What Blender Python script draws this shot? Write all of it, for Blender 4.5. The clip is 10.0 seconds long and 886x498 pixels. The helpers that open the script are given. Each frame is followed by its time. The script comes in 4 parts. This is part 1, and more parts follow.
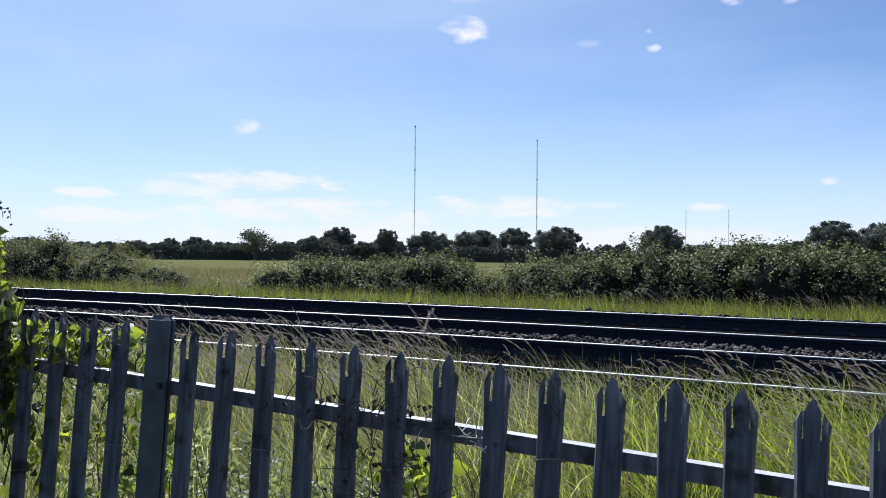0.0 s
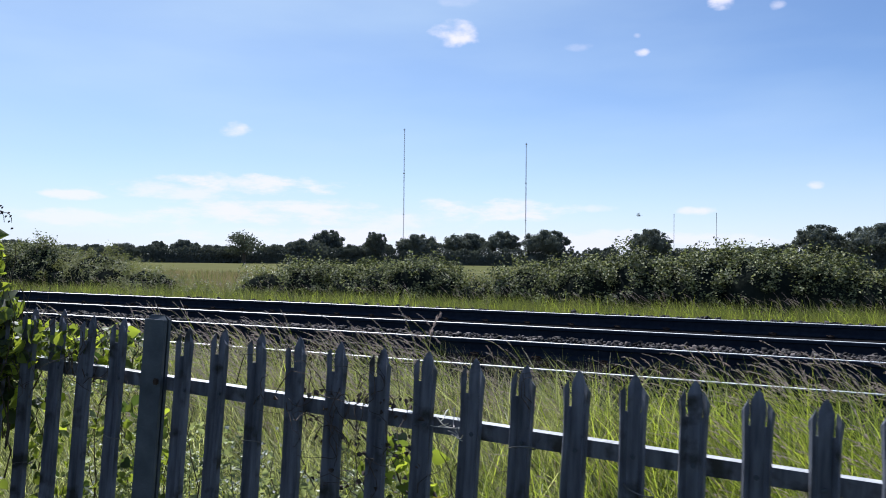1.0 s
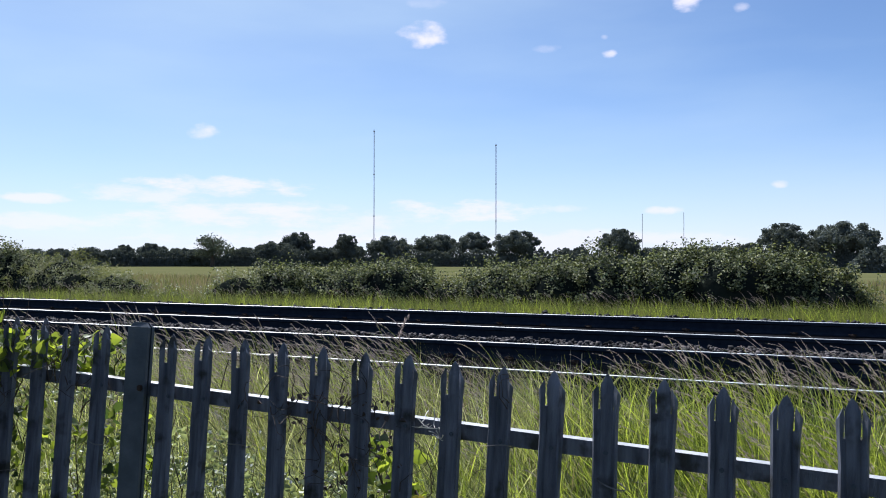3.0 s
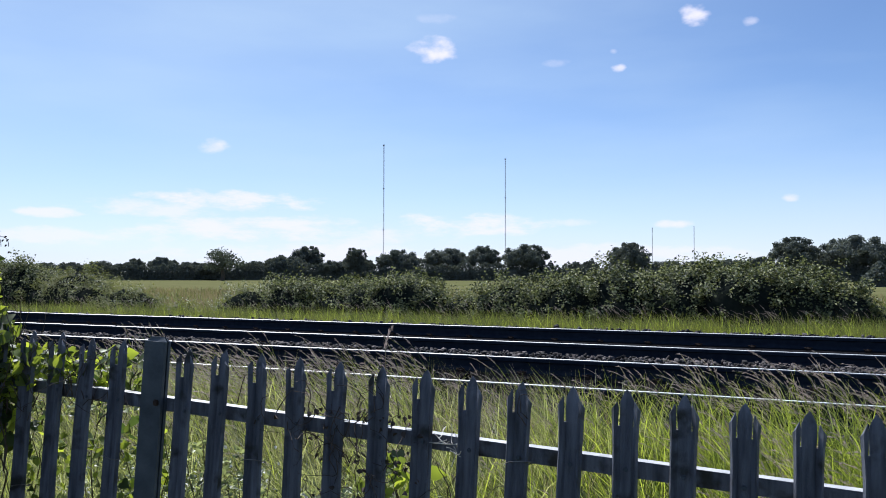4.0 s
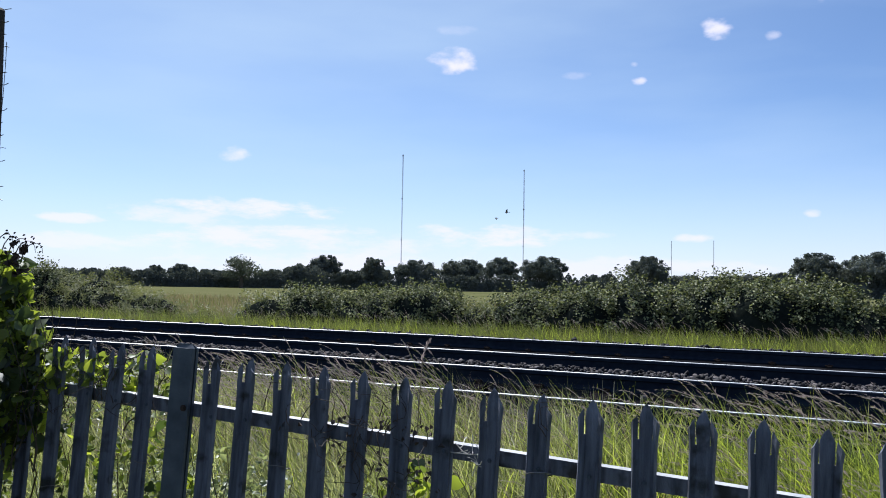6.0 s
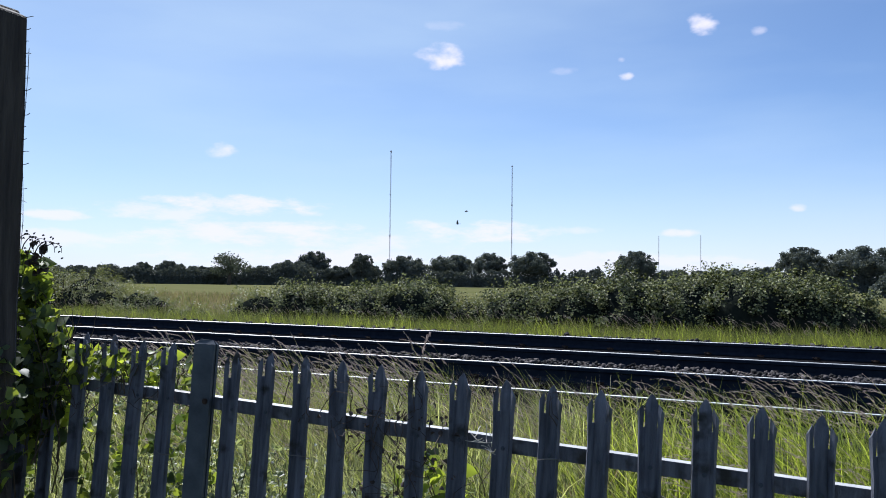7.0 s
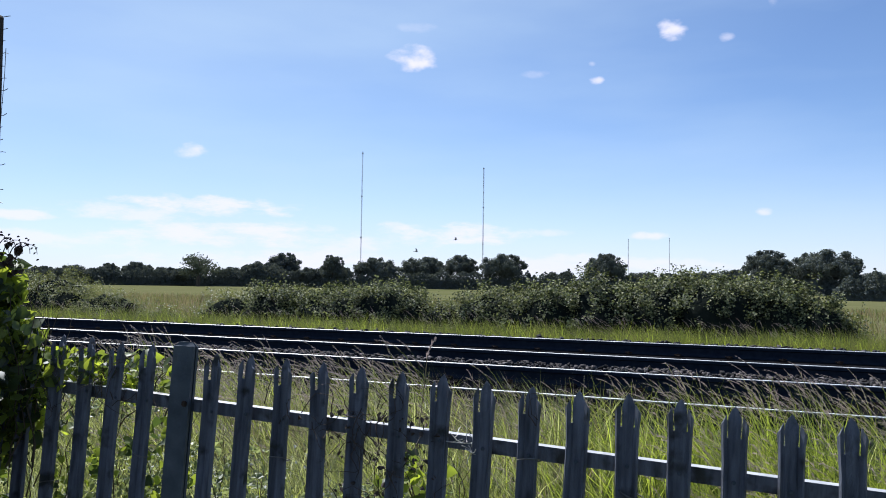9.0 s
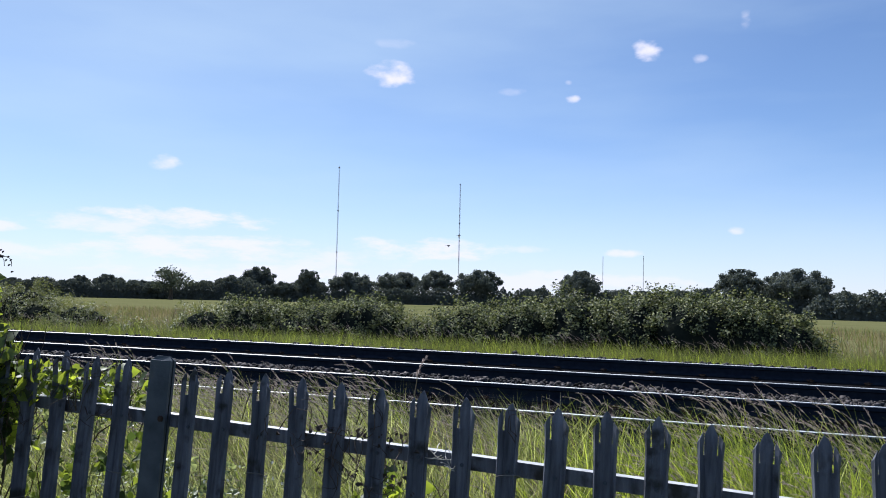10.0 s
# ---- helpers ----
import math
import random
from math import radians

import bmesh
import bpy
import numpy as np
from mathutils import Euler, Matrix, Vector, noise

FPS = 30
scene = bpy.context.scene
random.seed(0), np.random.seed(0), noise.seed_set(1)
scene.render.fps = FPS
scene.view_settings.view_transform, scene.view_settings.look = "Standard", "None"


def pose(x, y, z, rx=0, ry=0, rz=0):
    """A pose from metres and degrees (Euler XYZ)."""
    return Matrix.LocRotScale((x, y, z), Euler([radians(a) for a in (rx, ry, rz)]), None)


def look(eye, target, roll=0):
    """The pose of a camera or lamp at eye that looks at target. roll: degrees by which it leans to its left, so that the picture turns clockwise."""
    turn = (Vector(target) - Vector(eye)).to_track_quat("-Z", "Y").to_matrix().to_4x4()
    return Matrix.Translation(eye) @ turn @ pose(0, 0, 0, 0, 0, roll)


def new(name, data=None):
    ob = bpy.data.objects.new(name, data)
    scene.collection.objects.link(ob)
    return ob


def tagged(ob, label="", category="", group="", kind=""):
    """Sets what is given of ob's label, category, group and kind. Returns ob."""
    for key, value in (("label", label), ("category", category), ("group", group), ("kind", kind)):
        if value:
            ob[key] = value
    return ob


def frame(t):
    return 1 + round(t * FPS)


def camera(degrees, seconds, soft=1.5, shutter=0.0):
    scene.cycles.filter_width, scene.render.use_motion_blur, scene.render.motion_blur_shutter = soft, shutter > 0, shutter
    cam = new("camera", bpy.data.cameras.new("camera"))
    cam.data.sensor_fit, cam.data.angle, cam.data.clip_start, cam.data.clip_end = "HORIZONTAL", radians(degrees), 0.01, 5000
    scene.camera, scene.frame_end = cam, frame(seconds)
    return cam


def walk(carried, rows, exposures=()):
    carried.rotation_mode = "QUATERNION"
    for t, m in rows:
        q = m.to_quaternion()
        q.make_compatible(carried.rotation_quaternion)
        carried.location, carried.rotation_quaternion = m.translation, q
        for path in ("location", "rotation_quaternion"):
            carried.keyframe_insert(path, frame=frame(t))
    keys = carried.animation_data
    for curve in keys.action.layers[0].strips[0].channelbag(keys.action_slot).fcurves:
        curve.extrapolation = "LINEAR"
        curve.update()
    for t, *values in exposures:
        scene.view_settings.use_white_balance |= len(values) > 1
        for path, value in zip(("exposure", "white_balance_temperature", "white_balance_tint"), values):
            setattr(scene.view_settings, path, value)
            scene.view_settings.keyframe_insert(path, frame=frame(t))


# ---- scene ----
# ---------------------------------------------------------------- camera
# x runs along the railway, y across it, z up; the eye starts over the origin.
cam = camera(59.44, 10.0, soft=0.9, shutter=0.5)
PATH = [
    (0.0, 0.000, 0.000, 1.650, 26.55, 0.59, -0.58),
    (0.5, 0.004, -0.072, 1.655, 26.11, 0.85, -0.68),
    (1.0, 0.097, -0.133, 1.649, 25.75, 0.83, -0.63),
    (1.5, 0.174, -0.195, 1.653, 25.11, 0.61, -0.56),
    (2.0, 0.157, -0.178, 1.647, 24.30, 0.50, -0.38),
    (2.5, 0.130, -0.211, 1.659, 23.50, 0.59, -0.11),
    (4.0, 0.086, -0.229, 1.668, 24.29, 1.95, -0.11),
    (4.5, 0.077, -0.237, 1.670, 24.76, 2.20, -0.33),
    (5.0, 0.077, -0.249, 1.671, 25.22, 2.43, -0.64),
    (5.5, 0.077, -0.249, 1.671, 25.56, 2.62, -0.89),
    (6.0, 0.090, -0.285, 1.674, 25.60, 2.73, -1.00),
    (7.5, 0.059, -0.471, 1.678, 23.99, 2.23, -0.53),
    (8.0, 0.066, -0.460, 1.680, 23.29, 2.16, -0.49),
    (8.5, 0.068, -0.486, 1.685, 22.87, 2.29, -0.60),
    (9.0, 0.051, -0.483, 1.680, 22.62, 2.60, -0.84),
    (9.5, 0.047, -0.494, 1.683, 21.67, 3.11, -1.08),
    (10.0, 0.040, -0.504, 1.682, 20.86, 3.78, -1.36),
]


def eye_pose(x, y, z, yaw, pitch, roll):
    return pose(x, y, z, 0, 0, yaw) @ pose(0, 0, 0, pitch) @ pose(0, 0, 0, 0, roll) @ pose(0, 0, 0, 90)


walk(cam, [(row[0], eye_pose(*row[1:])) for row in PATH], [(0.0, 0.65, 5800, 13), (10.0, 0.65, 5800, 13)])

# ---------------------------------------------------------------- world, sun, exposure
SUN_BEARING, SUN_HEIGHT = -50.0, 54.0       # degrees clockwise from +y, and above the horizon


def bearing(az, el=0.0, dist=1.0):
    a, e = radians(az), radians(el)
    return Vector((math.sin(a) * math.cos(e), math.cos(a) * math.cos(e), math.sin(e))) * dist


# bearing, height, half width, half height (degrees), strength
CLOUDS = [
    (-25.0, 16.35, 1.7, 0.9, 0.95), (-40.7, 9.1, 1.2, 0.55, 0.8), (-39.3, 5.3, 7.0, 0.95, 0.85),
    (-44.5, 4.6, 6.0, 0.8, 0.65), (-38.0, 3.3, 13.0, 1.1, 0.8), (-22.0, 3.7, 6.5, 0.9, 0.85),
    (-30.0, 3.0, 8.0, 1.0, 0.6), (0.0, 5.3, 0.6, 0.28, 0.7), (-7.8, 3.65, 1.5, 0.3, 0.8),
    (-11.5, 14.7, 0.5, 0.3, 0.8), (-11.8, 15.9, 0.3, 0.2, 0.55), (-6.2, 17.9, 0.9, 0.75, 0.95),
    (-2.5, 17.1, 0.5, 0.35, 0.5), (0.5, 19.4, 0.4, 0.6, 0.5), (-51.0, 4.1, 2.6, 0.4, 0.75),
    (-15.0, 3.9, 1.8, 0.3, 0.5), (-16.0, 15.3, 1.0, 0.3, 0.25), (-50.0, 2.6, 9.0, 0.8, 0.6),
    (-25.0, 18.5, 1.3, 0.4, 0.2), (-33.0, 1.6, 14.0, 0.9, 0.65), (-12.0, 1.5, 12.0, 0.9, 0.6),
]


def build_world():
    w = bpy.data.worlds.new("sky")
    w.use_nodes = True
    nt = w.node_tree
    nt.nodes.clear()
    n, k = nt.nodes, nt.links
    out, bg = n.new("ShaderNodeOutputWorld"), n.new("ShaderNodeBackground")
    sky = n.new("ShaderNodeTexSky")
    sky.sky_type, sky.sun_disc = "NISHITA", False
    sky.sun_elevation, sky.sun_rotation = radians(SUN_HEIGHT), radians(SUN_BEARING)
    sky.air_density, sky.dust_density, sky.ozone_density = 0.78, 0.12, 2.2
    coord, warp = n.new("ShaderNodeTexCoord"), n.new("ShaderNodeTexNoise")
    warp.inputs["Scale"].default_value, warp.inputs["Detail"].default_value = 17.0, 7.0
    warp.inputs["Roughness"].default_value = 0.62
    flat = n.new("ShaderNodeMapping")
    flat.inputs["Scale"].default_value = (1, 1, 3.4)
    k.new(coord.outputs["Generated"], flat.inputs["Vector"])
    k.new(flat.outputs["Vector"], warp.inputs["Vector"])
    fine = n.new("ShaderNodeTexNoise")
    fine.inputs["Scale"].default_value, fine.inputs["Detail"].default_value = 42.0, 3.5
    puff = n.new("ShaderNodeMapping")
    puff.inputs["Scale"].default_value = (1, 1, 1.8)
    k.new(coord.outputs["Generated"], puff.inputs["Vector"])
    k.new(puff.outputs["Vector"], fine.inputs["Vector"])
    total = None
    for az, el, hw, hh, power in CLOUDS:
        c = bearing(az, el)
        r = Vector((math.cos(radians(az)), -math.sin(radians(az)), 0))
        u = r.cross(c) * (-1 if r.cross(c).z < 0 else 1)
        sq = []
        for axis, half in ((r, hw), (u, hh)):
            d = n.new("ShaderNodeVectorMath")
            d.operation = "DOT_PRODUCT"
            k.new(coord.outputs["Generated"], d.inputs[0])
            d.inputs[1].default_value = axis / radians(half)
            m = n.new("ShaderNodeMath")
            m.operation = "SUBTRACT"
            k.new(d.outputs["Value"], m.inputs[0])
            m.inputs[1].default_value = axis.dot(c) / radians(half)
            p = n.new("ShaderNodeMath")
            p.operation = "MULTIPLY"
            k.new(m.outputs[0], p.inputs[0]), k.new(m.outputs[0], p.inputs[1])
            sq.append(p)
        s = n.new("ShaderNodeMath")
        s.operation = "ADD"
        k.new(sq[0].outputs[0], s.inputs[0]), k.new(sq[1].outputs[0], s.inputs[1])
        edge = n.new("ShaderNodeMath")           # noise frays the rim
        edge.operation = "MULTIPLY_ADD"
        k.new((warp if hw > 2 else fine).outputs["Fac"], edge.inputs[0])
        edge.inputs[1].default_value = -4.0 if hw > 2 else -3.4
        k.new(s.outputs[0], edge.inputs[2])
        fall = n.new("ShaderNodeMapRange")
        fall.interpolation_type = "SMOOTHSTEP"
        fall.inputs["From Min"].default_value, fall.inputs["From Max"].default_value = (-2.3, -1.1) if hw > 2 else (-2.3, -0.45)
        fall.inputs["To Min"].default_value, fall.inputs["To Max"].default_value = power, 0.0
        k.new(edge.outputs[0], fall.inputs["Value"])
        if total is None:
            total = fall.outputs[0]
        else:
            mx = n.new("ShaderNodeMath")
            mx.operation = "MAXIMUM"
            k.new(total, mx.inputs[0]), k.new(fall.outputs[0], mx.inputs[1])
            total = mx.outputs[0]
    mix = n.new("ShaderNodeMix")
    mix.data_type = "RGBA"
    k.new(total, mix.inputs["Factor"])
    veil = n.new("ShaderNodeMix")                # thin high haze
    veil.data_type = "RGBA"
    towards = n.new("ShaderNodeVectorMath")      # the haze glows round the sun and lies thick along the horizon
    towards.operation = "DOT_PRODUCT"
    k.new(coord.outputs["Generated"], towards.inputs[0])
    towards.inputs[1].default_value = bearing(SUN_BEARING, SUN_HEIGHT)
    halo, power = n.new("ShaderNodeMapRange"), n.new("ShaderNodeMath")
    halo.inputs["From Min"].default_value, halo.inputs["From Max"].default_value = 0.40, 1.0
    k.new(towards.outputs["Value"], halo.inputs["Value"])
    power.operation = "POWER"
    k.new(halo.outputs[0], power.inputs[0])
    power.inputs[1].default_value = 2.1
    parts, low, square = n.new("ShaderNodeSeparateXYZ"), n.new("ShaderNodeMapRange"), n.new("ShaderNodeMath")
    k.new(coord.outputs["Generated"], parts.inputs[0])
    k.new(parts.outputs["Z"], low.inputs["Value"])
    low.inputs["From Min"].default_value, low.inputs["From Max"].default_value = 0.0, 0.30
    low.inputs["To Min"].default_value, low.inputs["To Max"].default_value = 1.0, 0.0
    square.operation = "POWER"
    k.new(low.outputs[0], square.inputs[0])
    square.inputs[1].default_value = 2.0
    thick, both = n.new("ShaderNodeMath"), n.new("ShaderNodeMath")
    thick.operation = both.operation = "MULTIPLY_ADD"
    k.new(power.outputs[0], thick.inputs[0])
    thick.inputs[1].default_value, thick.inputs[2].default_value = 1.0, 0.0
    k.new(square.outputs[0], both.inputs[0])
    both.inputs[1].default_value = 0.45
    k.new(thick.outputs[0], both.inputs[2])
    streak, span = n.new("ShaderNodeTexNoise"), n.new("ShaderNodeMapping")
    span.inputs["Scale"].default_value, span.inputs["Rotation"].default_value = (1, 1, 4.5), (0.12, -0.1, 0)
    k.new(coord.outputs["Generated"], span.inputs["Vector"])
    k.new(span.outputs["Vector"], streak.inputs["Vector"])
    streak.inputs["Scale"].default_value, streak.inputs["Detail"].default_value = 3.2, 6.0
    thin, uneven = n.new("ShaderNodeMapRange"), n.new("ShaderNodeMath")
    thin.inputs["From Min"].default_value, thin.inputs["From Max"].default_value = 0.35, 0.7
    thin.inputs["To Min"].default_value, thin.inputs["To Max"].default_value = -0.07, 0.13
    k.new(streak.outputs["Fac"], thin.inputs["Value"])
    uneven.operation, uneven.use_clamp = "ADD", True
    k.new(both.outputs[0], uneven.inputs[0]), k.new(thin.outputs[0], uneven.inputs[1])
    k.new(uneven.outputs[0], veil.inputs["Factor"])
    k.new(sky.outputs["Color"], veil.inputs["A"])
    veil.inputs["B"].default_value = (5.3, 6.5, 7.3, 1)
    deep, share, rim = n.new("ShaderNodeMath"), n.new("ShaderNodeMath"), n.new("ShaderNodeMix")
    deep.operation, share.operation, rim.data_type = "POWER", "MULTIPLY", "RGBA"
    k.new(low.outputs[0], deep.inputs[0])
    deep.inputs[1].default_value = 4.0
    k.new(deep.outputs[0], share.inputs[0])
    share.inputs[1].default_value = 0.6
    k.new(share.outputs[0], rim.inputs["Factor"])
    k.new(veil.outputs["Result"], rim.inputs["A"])
    rim.inputs["B"].default_value = (7.5, 7.1, 7.5, 1)
    k.new(rim.outputs["Result"], mix.inputs["A"])
    mix.inputs["B"].default_value = (8.3, 7.75, 8.1, 1)
    k.new(mix.outputs["Result"], bg.inputs["Color"])
    bg.inputs["Strength"].default_value = 0.0785
    k.new(bg.outputs[0], out.inputs[0])
    scene.world = w


build_world()
sun = new("sun", bpy.data.lights.new("sun", "SUN"))
sun.data.energy, sun.data.angle, sun.data.color = 5.0, radians(0.53), (1.0, 0.955, 0.88)
sun.matrix_basis = look(bearing(SUN_BEARING, SUN_HEIGHT, 50), (0, 0, 0))


# ---------------------------------------------------------------- materials
def material(name, low, high, rough=0.7, scale=8.0, detail=6.0, metal=0.0, bump=0.0, bump_scale=40.0,
             stain=None, stain_scale=1.5, stain_level=0.55, island=0.0, per_object=0.0, glow=0.0, spec=0.5, stretch=None, glow_tint=(1.9, 1.75, 0.75), vary=False, skew=1.0):
    """Two-scale noise colour, an optional stain colour, optional light through thin leaves (glow is its share)."""
    mat = bpy.data.materials.new(name)
    mat.use_nodes = True
    nt = mat.node_tree
    n, k = nt.nodes, nt.links
    b = n["Principled BSDF"]
    b.inputs["Roughness"].default_value, b.inputs["Metallic"].default_value = rough, metal
    b.inputs["Specular IOR Level"].default_value = spec
    coord = n.new("ShaderNodeTexCoord")
    vec = coord.outputs["Object"]
    if vary:                                     # each object cuts its own piece from the pattern
        info, shift = n.new("ShaderNodeObjectInfo"), n.new("ShaderNodeVectorMath")
        shift.operation = "MULTIPLY_ADD"
        k.new(info.outputs["Random"], shift.inputs[0])
        shift.inputs[1].default_value = (37, 21, 53)
        k.new(vec, shift.inputs[2])
        vec = shift.outputs[0]
    whole = vec
    if stretch:
        mp = n.new("ShaderNodeMapping")
        mp.inputs["Scale"].default_value = stretch
        k.new(vec, mp.inputs["Vector"])
        vec = mp.outputs["Vector"]
    tex = n.new("ShaderNodeTexNoise")
    tex.inputs["Scale"].default_value, tex.inputs["Detail"].default_value = scale, detail
    k.new(vec, tex.inputs["Vector"])
    ramp = n.new("ShaderNodeMapRange")
    ramp.clamp = True
    ramp.inputs["From Min"].default_value, ramp.inputs["From Max"].default_value = 0.3, 0.7
    k.new(tex.outputs["Fac"], ramp.inputs["Value"])
    fac = ramp.outputs[0]
    if island or per_object:
        if island:
            src = n.new("ShaderNodeNewGeometry").outputs["Random Per Island"]
        else:
            src = n.new("ShaderNodeObjectInfo").outputs["Random"]
        blend = n.new("ShaderNodeMix")
        blend.inputs["Factor"].default_value = island or per_object
        k.new(fac, blend.inputs["A"]), k.new(src, blend.inputs["B"])
        fac = blend.outputs["Result"]
    if skew != 1.0:                              # above one, most pieces keep to the dark colour
        bias = n.new("ShaderNodeMath")
        bias.operation = "POWER"
        k.new(fac, bias.inputs[0])
        bias.inputs[1].default_value = skew
        fac = bias.outputs[0]
    col = n.new("ShaderNodeMix")
    col.data_type = "RGBA"
    col.inputs["A"].default_value, col.inputs["B"].default_value = (*low, 1), (*high, 1)
    k.new(fac, col.inputs["Factor"])
    colour = col.outputs["Result"]
    if stain:
        t2 = n.new("ShaderNodeTexNoise")
        t2.inputs["Scale"].default_value, t2.inputs["Detail"].default_value = stain_scale, 5
        k.new(whole, t2.inputs["Vector"])
        r2 = n.new("ShaderNodeMapRange")
        r2.inputs["From Min"].default_value, r2.inputs["From Max"].default_value = stain_level, stain_level + 0.12
        k.new(t2.outputs["Fac"], r2.inputs["Value"])
        m2 = n.new("ShaderNodeMix")
        m2.data_type = "RGBA"
        k.new(r2.outputs[0], m2.inputs["Factor"]), k.new(colour, m2.inputs["A"])
        m2.inputs["B"].default_value = (*stain, 1)
        colour = m2.outputs["Result"]
    k.new(colour, b.inputs["Base Color"])
    if bump:
        t3, bp = n.new("ShaderNodeTexNoise"), n.new("ShaderNodeBump")
        t3.inputs["Scale"].default_value, t3.inputs["Detail"].default_value = bump_scale, 4
        bp.inputs["Strength"].default_value, bp.inputs["Distance"].default_value = bump, 0.01
        k.new(vec, t3.inputs["Vector"]), k.new(t3.outputs["Fac"], bp.inputs["Height"])
        k.new(bp.outputs[0], b.inputs["Normal"])
    if glow:
        tr, mx = n.new("ShaderNodeBsdfTranslucent"), n.new("ShaderNodeMixShader")
        bright = n.new("ShaderNodeMix")
        bright.data_type, bright.blend_type = "RGBA", "MULTIPLY"
        bright.inputs["Factor"].default_value = 1.0
        k.new(colour, bright.inputs["A"])
        bright.inputs["B"].default_value = (*glow_tint, 1)
        k.new(bright.outputs["Result"], tr.inputs["Color"])
        mx.inputs[0].default_value = glow
        k.new(b.outputs[0], mx.inputs[1]), k.new(tr.outputs[0], mx.inputs[2])
        k.new(mx.outputs[0], n["Material Output"].inputs["Surface"])
    return mat


# lighter galvanised steel with stains; sun on the top flange is in its colour
GALV_LIT = material("sunlit_flange_steel", (0.30, 0.305, 0.31), (0.46, 0.465, 0.47), 0.55, 14, metal=0.15, bump=0.25, bump_scale=90,
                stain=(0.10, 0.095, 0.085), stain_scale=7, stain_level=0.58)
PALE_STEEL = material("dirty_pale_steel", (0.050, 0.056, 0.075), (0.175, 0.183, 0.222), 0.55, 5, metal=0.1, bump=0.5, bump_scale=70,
                      stain=(0.028, 0.028, 0.027), stain_scale=11, stain_level=0.56, stretch=(9, 9, 1.2), vary=True)
GALV_POST = material("weathered_post_steel", (0.032, 0.042, 0.056), (0.080, 0.094, 0.112), 0.55, 9, metal=0.2, bump=0.2, bump_scale=60,
                     stain=(0.09, 0.09, 0.085), stain_scale=5, stain_level=0.6)
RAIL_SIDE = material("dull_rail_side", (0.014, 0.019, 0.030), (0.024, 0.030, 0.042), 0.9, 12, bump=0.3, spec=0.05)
RAIL_HEAD = material("polished_rail_head", (0.74, 0.72, 0.68), (0.86, 0.85, 0.82), 0.44, 20, metal=1.0)
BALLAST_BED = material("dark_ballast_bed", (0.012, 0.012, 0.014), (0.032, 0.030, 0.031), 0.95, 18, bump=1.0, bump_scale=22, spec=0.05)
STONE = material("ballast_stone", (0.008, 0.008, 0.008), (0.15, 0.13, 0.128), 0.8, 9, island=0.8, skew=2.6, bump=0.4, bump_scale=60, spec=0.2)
SLEEPER_WOOD = material("near_black_sleeper", (0.006, 0.006, 0.007), (0.014, 0.013, 0.013), 0.95, 10, bump=0.3, spec=0.0,
                    stain=(0.011, 0.009, 0.008), stain_scale=3)
IRON = material("rusty_iron", (0.02, 0.013, 0.01), (0.055, 0.035, 0.025), 0.85, 30, spec=0.2)
SOIL = material("grassy_ground", (0.02, 0.027, 0.009), (0.06, 0.07, 0.02), 0.95, 1.7, spec=0.0, bump=0.6, bump_scale=14,
                stain=(0.06, 0.045, 0.028), stain_scale=0.6)
FIELD = material("ripening_field", (0.085, 0.088, 0.036), (0.125, 0.122, 0.058), 0.95, 0.15, spec=0.0, detail=9, bump=0.6, bump_scale=6,
                 stain=(0.075, 0.085, 0.032), stain_scale=0.02, stretch=(1, 3, 1))
GRASS = material("green_grass", (0.020, 0.042, 0.010), (0.50, 0.57, 0.13), 0.42, 1.0, island=0.74, glow=0.52, glow_tint=(1.5, 1.5, 0.65), spec=0.6, skew=1.45)
GRASS_COOL = material("grey_green_bent_grass", (0.03, 0.045, 0.018), (0.60, 0.63, 0.34), 0.42, 1.4, island=0.75, glow=0.5, glow_tint=(1.45, 1.4, 0.85), spec=0.6, skew=1.6)
GRASS_FAR = material("lineside_grass", (0.055, 0.078, 0.026), (0.17, 0.175, 0.075), 0.6, 1.2, island=0.6, glow=0.4, glow_tint=(1.6, 1.55, 0.8))
# darker grass green: the shade between tall stems is coloured into the low blades
GRASS_LOW = material("shade_toned_undergrowth", (0.018, 0.042, 0.008), (0.13, 0.18, 0.035), 0.6, 1.2, spec=0.2, island=0.8, glow=0.3, glow_tint=(1.6, 1.5, 0.7))
YELLOW = material("yellowed_leaf", (0.45, 0.36, 0.04), (0.6, 0.5, 0.08), 0.5, 9, glow=0.4, glow_tint=(1.3, 1.2, 0.8))
GRASS_DRY = material("straw_grass", (0.15, 0.125, 0.075), (0.29, 0.25, 0.16), 0.6, 2, island=0.6, glow=0.35, glow_tint=(1.4, 1.3, 0.9))
SEED = material("seed_head", (0.17, 0.132, 0.118), (0.47, 0.405, 0.36), 0.7, 3, island=0.7, glow=0.4, glow_tint=(1.25, 1.17, 1.2))
BRAMBLE = material("bramble_leaf", (0.016, 0.027, 0.014), (0.37, 0.38, 0.20), 0.6, 1.5, island=0.85, glow=0.16, spec=0.2, glow_tint=(1.4, 1.5, 0.75), skew=1.55)
BRAMBLE_PALE = material("pale_shrub_leaf", (0.09, 0.11, 0.055), (0.17, 0.19, 0.10), 0.5, 1.5, island=0.6, glow=0.3)
# near-black: the shade deep inside the bushes is put into this colour
SHADE_CORE = material("bush_shade", (0.010, 0.013, 0.012), (0.024, 0.028, 0.022), 1.0, 6, bump=1.0, bump_scale=12, spec=0.0)
STEM = material("brown_stem", (0.05, 0.035, 0.022), (0.11, 0.08, 0.05), 0.8, 14)
